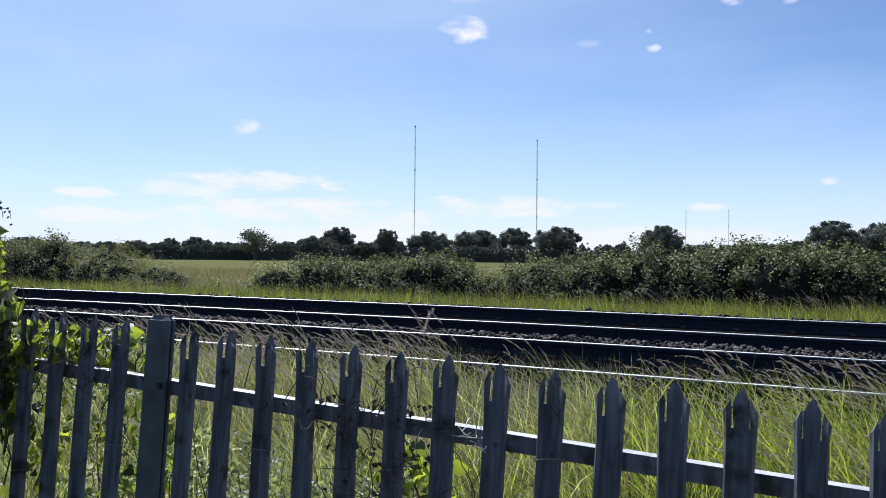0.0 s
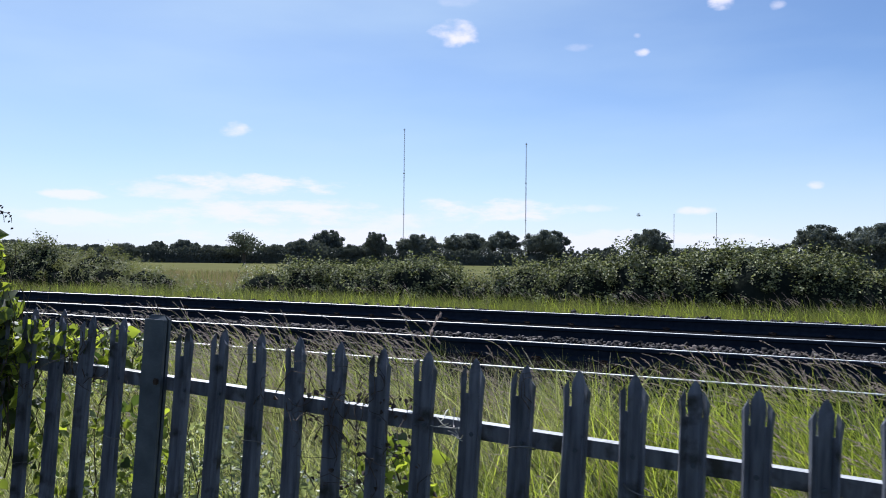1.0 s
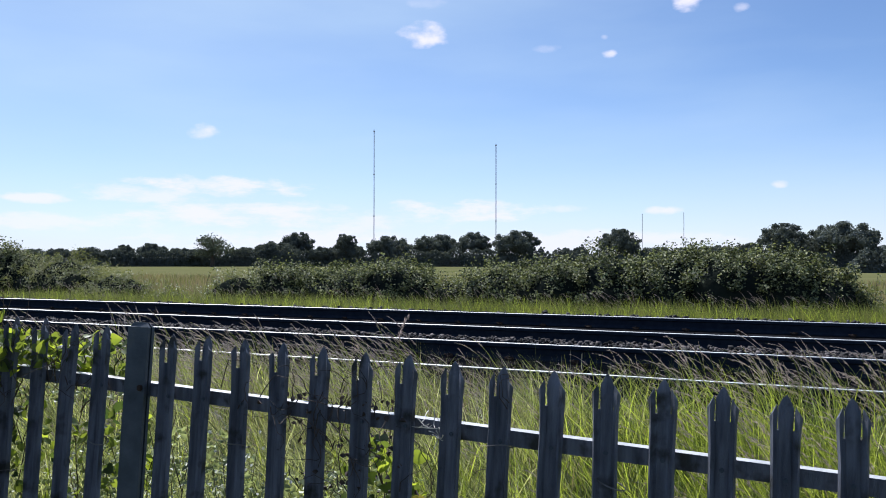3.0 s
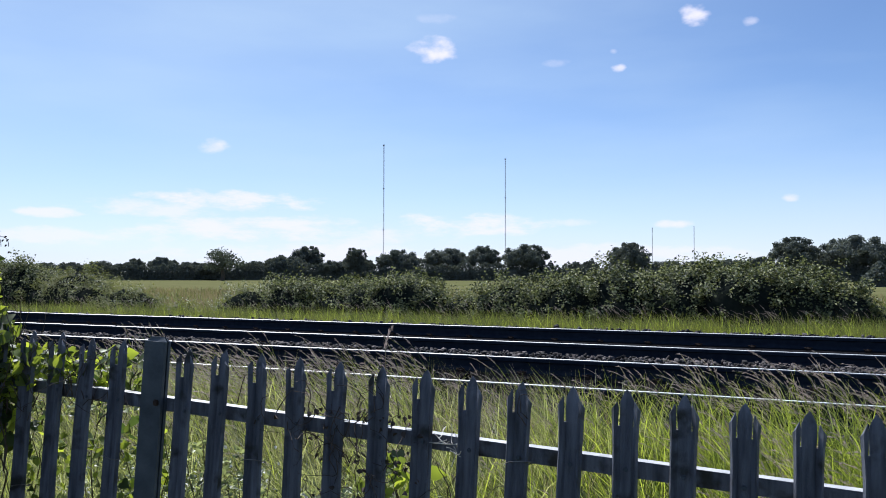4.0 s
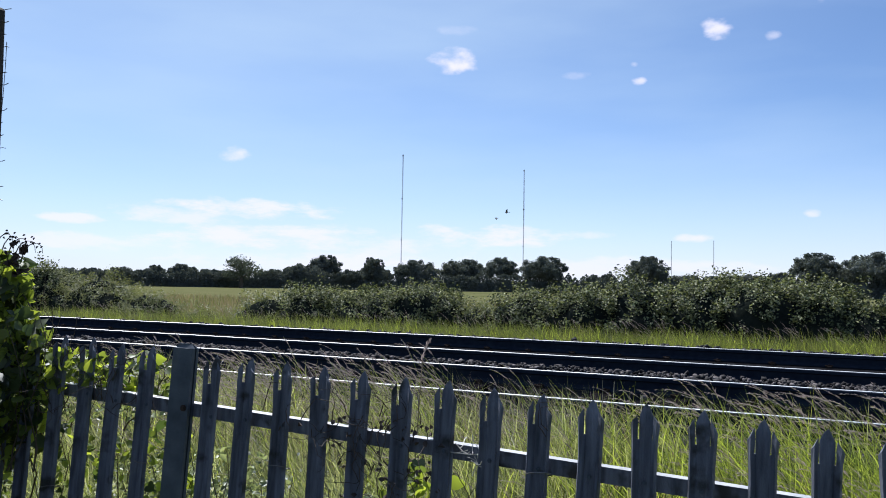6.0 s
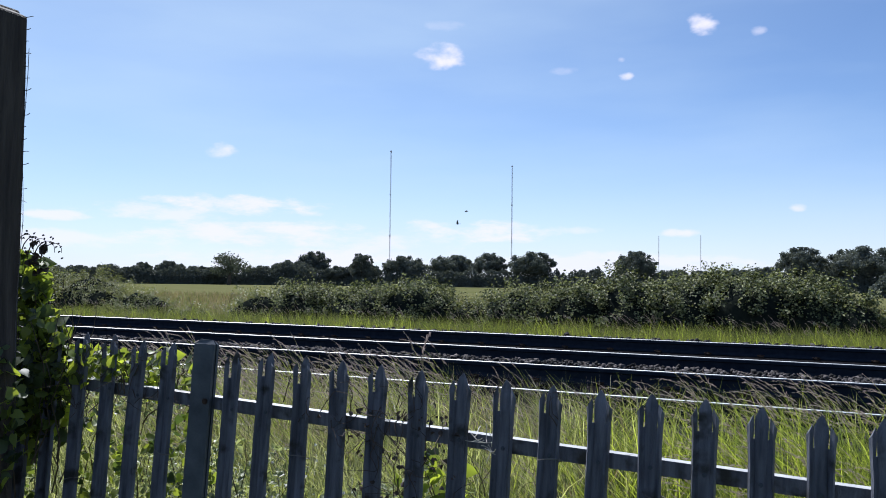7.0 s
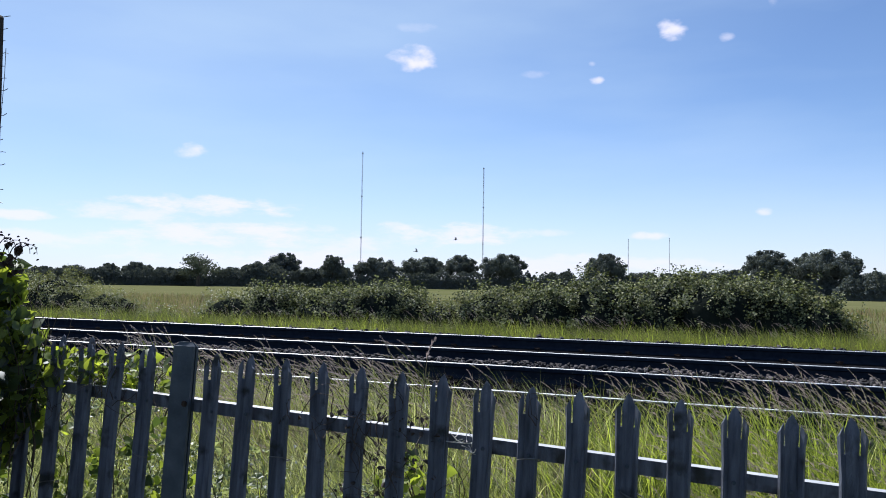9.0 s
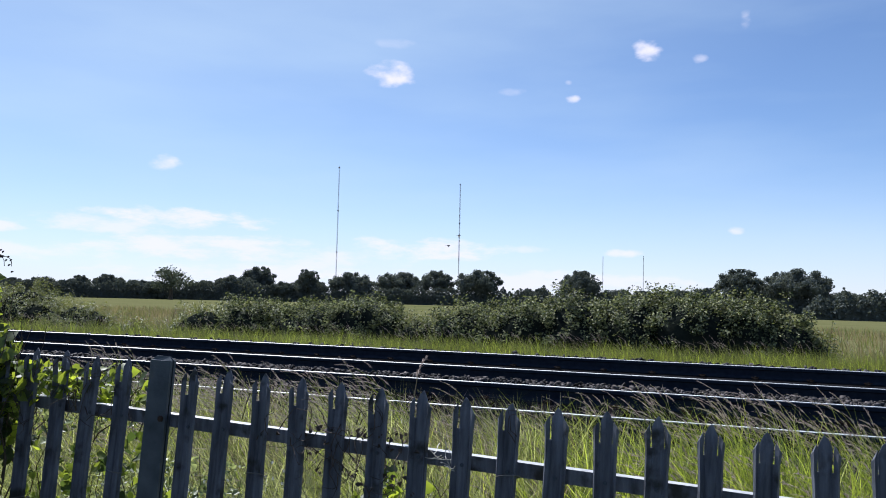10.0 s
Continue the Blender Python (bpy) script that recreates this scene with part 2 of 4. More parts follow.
# leaf colour lifted and blued, with the haze of distance mixed in
TREE_LEAF = material("hazed_tree_foliage", (0.085, 0.10, 0.098), (0.125, 0.14, 0.125), 0.9, 0.3, island=0.5, spec=0.1, glow=0.2, glow_tint=(1.4, 1.35, 0.9))
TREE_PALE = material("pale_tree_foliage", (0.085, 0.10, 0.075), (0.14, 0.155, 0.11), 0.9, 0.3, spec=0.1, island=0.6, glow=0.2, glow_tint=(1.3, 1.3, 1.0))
BARK = material("tree_bark", (0.05, 0.04, 0.03), (0.10, 0.08, 0.06), 0.9, 4, bump=0.5)
NETTLE = material("grey_green_weed_leaf", (0.035, 0.055, 0.022), (0.40, 0.44, 0.24), 0.45, 6, island=0.7, glow=0.35, glow_tint=(1.5, 1.5, 0.9))
IVY = material("climber_leaf", (0.026, 0.046, 0.027), (0.30, 0.37, 0.075), 0.5, 3, island=0.9, skew=1.9, glow=0.54, glow_tint=(1.9, 1.8, 0.65), spec=0.6)
PETAL = material("whitish_petal", (0.30, 0.32, 0.27), (0.62, 0.62, 0.58), 0.6, 12, island=0.7, glow=0.3, glow_tint=(1.1, 1.1, 1.0))
VINE_DEAD = material("dead_vine", (0.02, 0.014, 0.011), (0.10, 0.072, 0.058), 0.85, 20)
TIMBER = material("dark_weathered_timber", (0.025, 0.019, 0.015), (0.075, 0.06, 0.047), 0.85, 6, bump=0.7, bump_scale=18,
                  stretch=(6, 6, 0.5))
WIRE = material("mesh_wire", (0.09, 0.085, 0.08), (0.17, 0.16, 0.15), 0.5, 20, metal=0.5)
MAST = material("mast_paint", (0.22, 0.21, 0.23), (0.32, 0.30, 0.32), 0.6, 0.1)
FEATHER = material("dark_feathers", (0.03, 0.03, 0.032), (0.09, 0.09, 0.09), 0.7, 8)
WISP = material("whitish_dry_shred", (0.3, 0.3, 0.3), (0.55, 0.55, 0.55), 0.5, 20, glow=0.2)


# ---------------------------------------------------------------- mesh helpers
def mesh_of(name, verts, faces, mats, smooth=False, index=None):
    me = bpy.data.meshes.new(name)
    me.from_pydata([tuple(v) for v in verts], [], [tuple(f) for f in faces])
    for m in (mats if isinstance(mats, (list, tuple)) else [mats]):
        me.materials.append(m)
    if index is not None:
        me.polygons.foreach_set("material_index", np.asarray(index, dtype=np.int32))
    if smooth:
        me.polygons.foreach_set("use_smooth", np.ones(len(faces), dtype=bool))
    me.update()
    return me


def from_bm(name, bm, mats, smooth=False):
    me = bpy.data.meshes.new(name)
    bm.normal_update()
    bm.to_mesh(me)
    bm.free()
    for m in (mats if isinstance(mats, (list, tuple)) else [mats]):
        me.materials.append(m)
    if smooth:
        me.polygons.foreach_set("use_smooth", np.ones(len(me.polygons), dtype=bool))
    return me


def child(name, me, parent, m=None, label=""):
    ob = new(name, me)
    ob.parent = parent
    if m is not None:
        ob.matrix_basis = m
    return tagged(ob, label) if label else ob


def box_bm(sx, sy, sz, centre=(0, 0, 0), bevel=0.0):
    bm = bmesh.new()
    bmesh.ops.create_cube(bm, size=1.0)
    for v in bm.verts:
        v.co = Vector((v.co.x * sx + centre[0], v.co.y * sy + centre[1], v.co.z * sz + centre[2]))
    if bevel:
        bmesh.ops.bevel(bm, geom=bm.edges[:], offset=bevel, segments=2, affect="EDGES")
    return bm


def prism(profile, x0, x1, axis="x"):
    """A closed outline of (y, z) pairs swept from x0 to x1."""
    c = len(profile)
    verts = [(x0, y, z) for y, z in profile] + [(x1, y, z) for y, z in profile]
    faces = [(i, (i + 1) % c, c + (i + 1) % c, c + i) for i in range(c)]
    faces += [tuple(range(c))[::-1], tuple(range(c, 2 * c))]
    return verts, faces


def tube(points, radii, sides=5):
    verts, faces = [], []
    pts = [Vector(p) for p in points]
    for i, p in enumerate(pts):
        d = (pts[min(i + 1, len(pts) - 1)] - pts[max(i - 1, 0)]).normalized()
        a = d.orthogonal().normalized()
        b = d.cross(a)
        for s in range(sides):
            g = 2 * math.pi * s / sides
            verts.append(p + (a * math.cos(g) + b * math.sin(g)) * radii[i])
    for i in range(len(pts) - 1):
        for s in range(sides):
            t = (s + 1) % sides
            faces.append((i * sides + s, i * sides + t, (i + 1) * sides + t, (i + 1) * sides + s))
    faces += [tuple(range(sides))[::-1], tuple(range((len(pts) - 1) * sides, len(pts) * sides))]
    return verts, faces


class Soup:
    """Collects loose pieces into one mesh."""

    def __init__(self):
        self.v, self.f, self.i = [], [], []

    def add(self, verts, faces, index=0):
        o = len(self.v)
        self.v.extend(tuple(p) for p in verts)
        self.f.extend(tuple(o + q for q in f) for f in faces)
        self.i.extend([index] * len(faces))

    def mesh(self, name, mats, smooth=False):
        return mesh_of(name, self.v, self.f, mats, smooth, self.i)


def blade_arrays(base, height, width, lean, bend, facing, rng):
    """Grass blades: tapered, curved strips of three joints. All arguments are arrays; lean is an x, y pair for each."""
    c = len(height)
    levels = np.array([0.0, 0.4, 0.75, 1.0])
    taper = np.array([1.0, 0.85, 0.5, 0.06])
    side = np.stack([np.cos(facing), np.sin(facing), np.zeros(c)], 1)
    v = np.zeros((c, 4, 2, 3))
    for j, (l, w) in enumerate(zip(levels, taper)):
        off = lean * (height * (0.35 * l + bend * l ** 2.2))[:, None]
        drop = height * l * (1 - 0.30 * np.clip(bend, 0, 1) * l * np.hypot(lean[:, 0], lean[:, 1]))
        mid = base + np.concatenate([off, drop[:, None]], 1)
        v[:, j, 0] = mid - side * (width * w / 2)[:, None]
        v[:, j, 1] = mid + side * (width * w / 2)[:, None]
    verts = v.reshape(-1, 3)
    o = (np.arange(c) * 8)[:, None, None]
    pat = np.array([[0, 1, 3, 2], [2, 3, 5, 4], [4, 5, 7, 6]])[None]
    return verts, (o + pat).reshape(-1, 4)


def leaf_arrays(centres, size, normals, rng, fold=0.25):
    """Folded pointed leaves: two quads each about a midrib."""
    c = len(centres)
    r = rng.normal(size=(c, 3))
    t = np.cross(normals, r)
    t /= np.linalg.norm(t, axis=1)[:, None] + 1e-9
    b = np.cross(normals, t)
    s = size[:, None]
    base, tip = centres - t * s * 0.5, centres + t * s * 0.5
    up = normals * s * fold
    lo, hi = centres - t * s * 0.12, centres + t * s * 0.2
    l1, l2 = lo - b * s * 0.36 + up, hi - b * s * 0.26 + up
    r1, r2 = lo + b * s * 0.36 + up, hi + b * s * 0.26 + up
    v = np.stack([base, tip, l1, l2, r1, r2], 1).reshape(-1, 3)
    o = (np.arange(c) * 6)[:, None, None]
    pat = np.array([[0, 1, 3, 2], [0, 4, 5, 1]])[None]
    return v, (o + pat).reshape(-1, 4)


def heart_arrays(centres, size, normals, rng):
    """Broad heart-shaped leaves, six quads each, cupped along the midrib and drooping to the tip."""
    c = len(centres)
    t = np.cross(normals, rng.normal(size=(c, 3))) + [0, 0, -0.5]
    t -= normals * np.sum(t * normals, 1)[:, None]
    t /= np.linalg.norm(t, axis=1)[:, None] + 1e-9
    b = np.cross(normals, t)
    s = size[:, None]
    rows = [(-0.40, 0.0, 0.0), (0.0, 0.0, 0.0), (0.60, 0.0, -0.15)]
    for sgn in (-1, 1):
        rows += [(-0.54, 0.20 * sgn, 0.06), (-0.40, 0.42 * sgn, 0.10), (-0.10, 0.48 * sgn, 0.11), (0.16, 0.36 * sgn, 0.06), (0.38, 0.17 * sgn, -0.05)]
    v = np.stack([centres + (t * a + b * w + normals * u) * s for a, w, u in rows], 1).reshape(-1, 3)
    o = (np.arange(c) * 13)[:, None, None]
    pat = np.array([[0, 3, 4, 5], [0, 5, 6, 1], [1, 6, 7, 2], [0, 10, 9, 8], [0, 1, 11, 10], [1, 2, 12, 11]])[None]
    return v, (o + pat).reshape(-1, 4)


def arrays_mesh(name, chunks, mats, smooth=False):
    """chunks: (verts, quads, material index)."""
    vs, fs, ix, o = [], [], [], 0
    for v, f, i in chunks:
        vs.append(v), fs.append(f + o), ix.append(np.full(len(f), i, dtype=np.int32))
        o += len(v)
    v, f, ix = np.concatenate(vs), np.concatenate(fs), np.concatenate(ix)
    me = bpy.data.meshes.new(name)
    me.vertices.add(len(v)), me.loops.add(f.size), me.polygons.add(len(f))
    me.vertices.foreach_set("co", v.astype(np.float32).ravel())
    me.loops.foreach_set("vertex_index", f.astype(np.int32).ravel())
    me.polygons.foreach_set("loop_start", np.arange(len(f), dtype=np.int32) * f.shape[1])
    for m in (mats if isinstance(mats, (list, tuple)) else [mats]):
        me.materials.append(m)
    me.polygons.foreach_set("material_index", ix)
    if smooth:
        me.polygons.foreach_set("use_smooth", np.ones(len(f), dtype=bool))
    me.update(calc_edges=True)
    return me


# ---------------------------------------------------------------- ground
YS = [-400, 1.2, 2.2, 3.2, 4.2, 4.9, 11.4, 12.2, 13.2, 14.5, 18, 26, 60, 3000]
ZS = [0.0, 0.0, 0.03, 0.16, 0.42, 0.50, 0.56, 0.50, 0.36, 0.24, 0.14, 0.02, 0.0, 0.0]


def ground_z(x, y):
    return np.interp(y, YS, ZS)


def build_ground():
    xs = np.concatenate([[-3000, -800, -250, -90], np.arange(-60, 12.1, 0.6), [40, 120, 400, 1500, 3000]])
    ys = np.concatenate([[-400, -100, -30, -8], np.arange(-3, 20, 0.35), [22, 26, 32, 45, 60, 90, 140, 220, 400, 900, 3000]])
    gx, gy = np.meshgrid(xs, ys)
    gz = ground_z(gx, gy)
    near = (gx > -60) & (gx < 12) & (gy > -3) & (gy < 20)
    wob = np.array([noise.noise((a * 0.9, b * 0.9, 0)) * 0.05 for a, b in zip(gx.ravel(), gy.ravel())]).reshape(gx.shape)
    gz = gz + np.where(near, wob, 0)
    c = len(xs)
    v = np.stack([gx.ravel(), gy.ravel(), gz.ravel()], 1)
    i, j = np.meshgrid(np.arange(c - 1), np.arange(len(ys) - 1))
    a = (j * c + i).ravel()
    f = np.stack([a, a + 1, a + c + 1, a + c], 1)
    far = gy.ravel()[a] > 19.0
    me = arrays_mesh("ground", [(v, f, 0)], [SOIL, FIELD], True)
    me.polygons.foreach_set("material_index", far.astype(np.int32))
    tagged(new("ground", me), "rough grassy railway verge running out into a flat field", "ground", kind="structure")


build_ground()

# ---------------------------------------------------------------- railway
RAIL_D, RAIL_C, RAIL_B, RAIL_A = (5.65, 0.812), (7.15, 0.855), (9.04, 0.842), (10.55, 0.913)
RAIL_PROFILE = [(-0.070, -0.155), (0.070, -0.155), (0.070, -0.146), (0.022, -0.128), (0.010, -0.115), (0.010, -0.050),
                (0.035, -0.036), (0.035, -0.006), (0.020, 0.0), (-0.020, 0.0), (-0.035, -0.006), (-0.035, -0.036),
                (-0.010, -0.050), (-0.010, -0.115), (-0.022, -0.128), (-0.070, -0.146)]


def build_track(name, low, high, label):
    track = tagged(new(name), label, "railway track", group="railway tracks")
    tilt = math.degrees(math.atan2(high[1] - low[1], high[0] - low[0]))
    mid = ((low[0] + high[0]) / 2, (low[1] + high[1]) / 2)
    track.location = (0, mid[0], mid[1] - 0.16)
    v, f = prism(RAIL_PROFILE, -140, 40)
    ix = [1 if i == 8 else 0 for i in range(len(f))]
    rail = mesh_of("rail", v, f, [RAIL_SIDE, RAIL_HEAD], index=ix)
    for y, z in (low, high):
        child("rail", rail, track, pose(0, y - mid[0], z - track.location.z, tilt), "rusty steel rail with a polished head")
    bm = box_bm(0.26, 2.5, 0.2, (0, 0, -0.105), 0.02)
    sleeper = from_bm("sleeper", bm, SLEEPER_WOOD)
    clips = []
    for side in (-1, 1):
        clip_s = Soup()
        pts = [(0.03, side * 0.075, -0.15), (-0.03, side * 0.085, -0.145), (-0.045, side * 0.10, -0.128), (0.0, side * 0.115, -0.118), (0.04, side * 0.09, -0.128)]
        clip_s.add(*tube(pts, [0.009] * 5, 5))
        clip_s.add(*prism([(side * 0.085 - 0.02, -0.158), (side * 0.085 + 0.02, -0.158), (side * 0.085 + 0.02, -0.135), (side * 0.085 - 0.02, -0.135)], -0.03, 0.03))
        clips.append(clip_s.mesh("rail_clip", IRON))
    for i in range(72):
        x = -42 + i * 0.65
        s = child("sleeper", sleeper, track, pose(x, 0, 0, tilt))
        if x > -16:
            for sgn in (-1, 1):
                for clip in clips:
                    child("rail_clip", clip, s, pose(0, sgn * 0.7525, 0.156))
    return track


build_track("near_track", RAIL_D, RAIL_C, "ballasted railway track with rusty rails and shiny tops behind long grass")
build_track("far_track", RAIL_B, RAIL_A, "ballasted railway track with rusty rails and shiny tops below a hedge")

BED = [(4.55, 0.40), (5.0, 0.62), (5.4, 0.66), (5.6, 0.69), (5.72, 0.69), (5.85, 0.60), (6.95, 0.60), (7.06, 0.735), (7.25, 0.735), (7.4, 0.71),
       (7.75, 0.735), (8.3, 0.752), (8.75, 0.725), (8.95, 0.72), (9.12, 0.72), (9.25, 0.62), (10.3, 0.64), (10.44, 0.785), (10.62, 0.795),
       (10.95, 0.83), (11.35, 0.875), (11.75, 0.77), (12.3, 0.42)]


def bed_z(y):
    return np.interp(y, [p[0] for p in BED], [p[1] for p in BED])


def build_ballast():
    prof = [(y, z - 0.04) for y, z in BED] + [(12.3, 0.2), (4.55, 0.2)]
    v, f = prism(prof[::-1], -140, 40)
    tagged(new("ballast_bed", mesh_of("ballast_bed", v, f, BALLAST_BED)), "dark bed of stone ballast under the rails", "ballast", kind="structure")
    rng = np.random.default_rng(4)
    cube = np.array([(a, b, c) for a in (-1, 1) for b in (-1, 1) for c in (-1, 1)], float)
    quads = np.array([(0, 1, 3, 2), (4, 6, 7, 5), (0, 4, 5, 1), (2, 3, 7, 6), (0, 2, 6, 4), (1, 5, 7, 3)])
    chunks = []
    for lo, hi, count in ((4.6, 5.55, 1500), (5.75, 7.05, 800), (7.25, 8.95, 10000), (9.15, 9.9, 600), (10.66, 12.1, 8000)):
        x = 3.5 - rng.random(count) ** 1.5 * 40
        y = rng.uniform(lo, hi, count)
        s = rng.uniform(0.012, 0.027, count) * rng.uniform(0.75, 1.0, count)
        q = cube[None] * s[:, None, None] * rng.uniform(0.6, 1.25, (count, 1, 3)) + rng.normal(size=(count, 8, 3)) * s[:, None, None] * 0.28
        a, b = rng.uniform(0, 6.28, count), rng.uniform(-1, 1, count)
        ca, sa, cb, sb = np.cos(a), np.sin(a), np.cos(b), np.sin(b)
        rx = q[..., 0] * cb[:, None] + q[..., 2] * sb[:, None]
        rz = -q[..., 0] * sb[:, None] + q[..., 2] * cb[:, None]
        q = np.stack([rx * ca[:, None] - q[..., 1] * sa[:, None], rx * sa[:, None] + q[..., 1] * ca[:, None], rz], -1)
        z = bed_z(y) - 0.035 + rng.uniform(0, 0.04, count)
        q = q + np.stack([x, y, z], 1)[:, None]
        chunks.append((q.reshape(-1, 3), (np.arange(count) * 8)[:, None, None].repeat(6, 1).repeat(4, 2).reshape(-1, 4) + np.tile(quads, (count, 1)), 0))
    tagged(new("ballast_stones", arrays_mesh("ballast_stones", chunks, STONE)), "loose grey-brown ballast stones heaped between the tracks", "stones", kind="stuff")


build_ballast()

# ---------------------------------------------------------------- palisade fence
PITCH, TIP_Z, SLOPE = 0.155, 1.419, -0.044
FENCE_X, FENCE_Y = -2.05, 1.941


def fence_point(k, dz=0.0):
    s = k * PITCH
    return Vector((FENCE_X + s, FENCE_Y + 0.0302 * s, TIP_Z + SLOPE * s + dz))


def pale_mesh(seed):
    """A corrugated steel pale with three pointed tongues, the tip at the origin."""
    rng = random.Random(seed)
    e1, e2, e3 = [rng.uniform(-0.004, 0.004) for _ in range(3)]
    prof = [(-0.036, -0.010), (-0.030, -0.024), (-0.0205, -0.009), (-0.016, 0.0), (0.016, 0.0), (0.0205, -0.009), (0.030, -0.024), (0.036, -0.010)]
    bm = bmesh.new()
    notch = -0.098 + e1 * 2
    zs = [notch, -0.16, -0.32, -0.6, -1.0, -1.5]
    rows = []
    for j, z in enumerate(zs):
        wob, wide = rng.uniform(-0.0016, 0.0016), (1.03, 0.985, 0.97, 0.98, 0.98, 0.98)[j]
        rows.append([bm.verts.new((x * wide + wob, y + rng.uniform(-0.0012, 0.0012), z)) for x, y in prof])
    for a, b in zip(rows, rows[1:]):
        for i in range(len(prof) - 1):
            bm.faces.new((a[i], a[i + 1], b[i + 1], b[i]))
    top = rows[0]
    q1, q2 = bm.verts.new((-0.0192, 0.001, -0.062)), bm.verts.new((0.0192, 0.001, -0.062))
    m1, m2 = bm.verts.new((-0.0188, 0.003, -0.034)), bm.verts.new((0.0188, 0.003, -0.034))
    n1, n2 = bm.verts.new((-0.0095, 0.005, -0.012)), bm.verts.new((0.0095, 0.005, -0.012))
    tip = bm.verts.new((e1 * 0.7, 0.006, 0.0))
    bm.faces.new((top[3], q1, q2, top[4]))
    bm.faces.new((q1, m1, m2, q2))
    bm.faces.new((m1, n1, n2, m2))
    bm.faces.new((n1, tip, n2))
    # side tongues, flared at the shoulder and lower than the middle one
    for sgn, cols in ((-1, (0, 1, 2)), (1, (7, 6, 5))):
        lean = e2 if sgn < 0 else e3
        o = bm.verts.new((sgn * 0.0405, -0.014 + lean, -0.058))
        i = bm.verts.new((sgn * 0.0325, -0.027 + lean, -0.046))
        w = bm.verts.new((sgn * 0.0200, -0.013 + lean, -0.050))
        p = bm.verts.new((sgn * 0.0232, -0.019 + lean, -0.028 + lean * 2))
        bm.faces.new((top[cols[0]], o, i, top[cols[1]]))
        bm.faces.new((top[cols[1]], i, w, top[cols[2]]))
        bm.faces.new((o, p, i))
        bm.faces.new((i, p, w))
    bmesh.ops.recalc_face_normals(bm, faces=bm.faces[:])
    bmesh.ops.solidify(bm, geom=bm.faces[:], thickness=0.003)
    return from_bm("pale", bm, PALE_STEEL)


def build_fence():
    fence = tagged(new("palisade_fence"), "low galvanised steel palisade fence with pointed pales, grown through with weeds", "fence")
    kinds = [pale_mesh(i) for i in range(7)]
    bolt_me = from_bm("bolt", box_bm(0.013, 0.008, 0.013, (0, 0, 0), 0.003), GALV_POST)
    rng = random.Random(3)
    for k in range(-30, 40):
        if k in (0, 18, -18, 36):
            continue
        m = Matrix.Translation(fence_point(k, rng.uniform(-0.008, 0.006))) @ pose(0, 0, 0, -3.0 + rng.uniform(-0.5, 0.5), 1.3 + rng.uniform(-0.6, 0.6), 1.7 + rng.uniform(-3, 3))
        p = child("pale", kinds[k % 7], fence, m)
        child("bolt", bolt_me, p, pose(0.001, -0.004, -0.222))
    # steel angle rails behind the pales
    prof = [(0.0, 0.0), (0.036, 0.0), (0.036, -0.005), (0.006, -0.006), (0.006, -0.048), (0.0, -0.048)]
    for dz in (-0.195, -1.12):
        for k0, k1 in ((-30.5, -18.1), (-17.9, -0.1), (0.1, 17.9), (18.1, 40.5)):
            a, b = fence_point(k0, dz), fence_point(k1, dz)
            off = 0.014 + 0.052 * dz
            v, f = prism(prof, 0, (b - a).length)
            yaw, pitch = math.degrees(math.atan2(b.y - a.y, b.x - a.x)), -math.degrees(math.asin((b.z - a.z) / (b - a).length))
            # only the top flange takes the sunlit colour, other faces the darker steel
            child("rail", mesh_of("rail", v, f, [PALE_STEEL, GALV_LIT], index=[1 if i == 0 else 0 for i in range(len(f))]), fence, pose(a.x, a.y + off, a.z, 0, pitch, yaw), "galvanised angle rail, its top flange coloured bright as if sunlit")
    # rolled steel post
    for k in (0, 18, -18, 36):
        bm = bmesh.new()
        base = fence_point(k, 0.023)
        w, d, t = 0.047, 0.016, 0.012
        outline = [(-w, -d), (w, -d), (w, -d + t), (0.03, -d + t + 0.001), (0.03, d - t - 0.001), (w, d - t), (w, d), (-w, d), (-w, d - t), (-0.03, d - t - 0.001), (-0.03, -d + t + 0.001), (-w, -d + t)]
        vs = [bm.verts.new((x, y, -(0.017 if abs(x) > 0.04 else 0.0))) for x, y in outline]
        lo = [bm.verts.new((x, y, -1.55)) for x, y in outline]
        for i in range(len(outline)):
            j = (i + 1) % len(outline)
            bm.faces.new((vs[i], lo[i], lo[j], vs[j]))
        bm.faces.new(vs)
        bm.faces.new(lo[::-1])
        bmesh.ops.recalc_face_normals(bm, faces=bm.faces[:])
        post = child("post", from_bm("post", bm, GALV_POST), fence, Matrix.Translation(base) @ pose(0.014, 0.0, 0, -3.0, 1.6, 1.7), "broad rolled steel fence post")
        bolt = box_bm(0.022, 0.012, 0.022, (0, 0, 0), 0.004)
        child("bolt", from_bm("bolt", bolt, IRON), post, pose(0.028, -0.019, -0.235))
    return fence


build_fence()

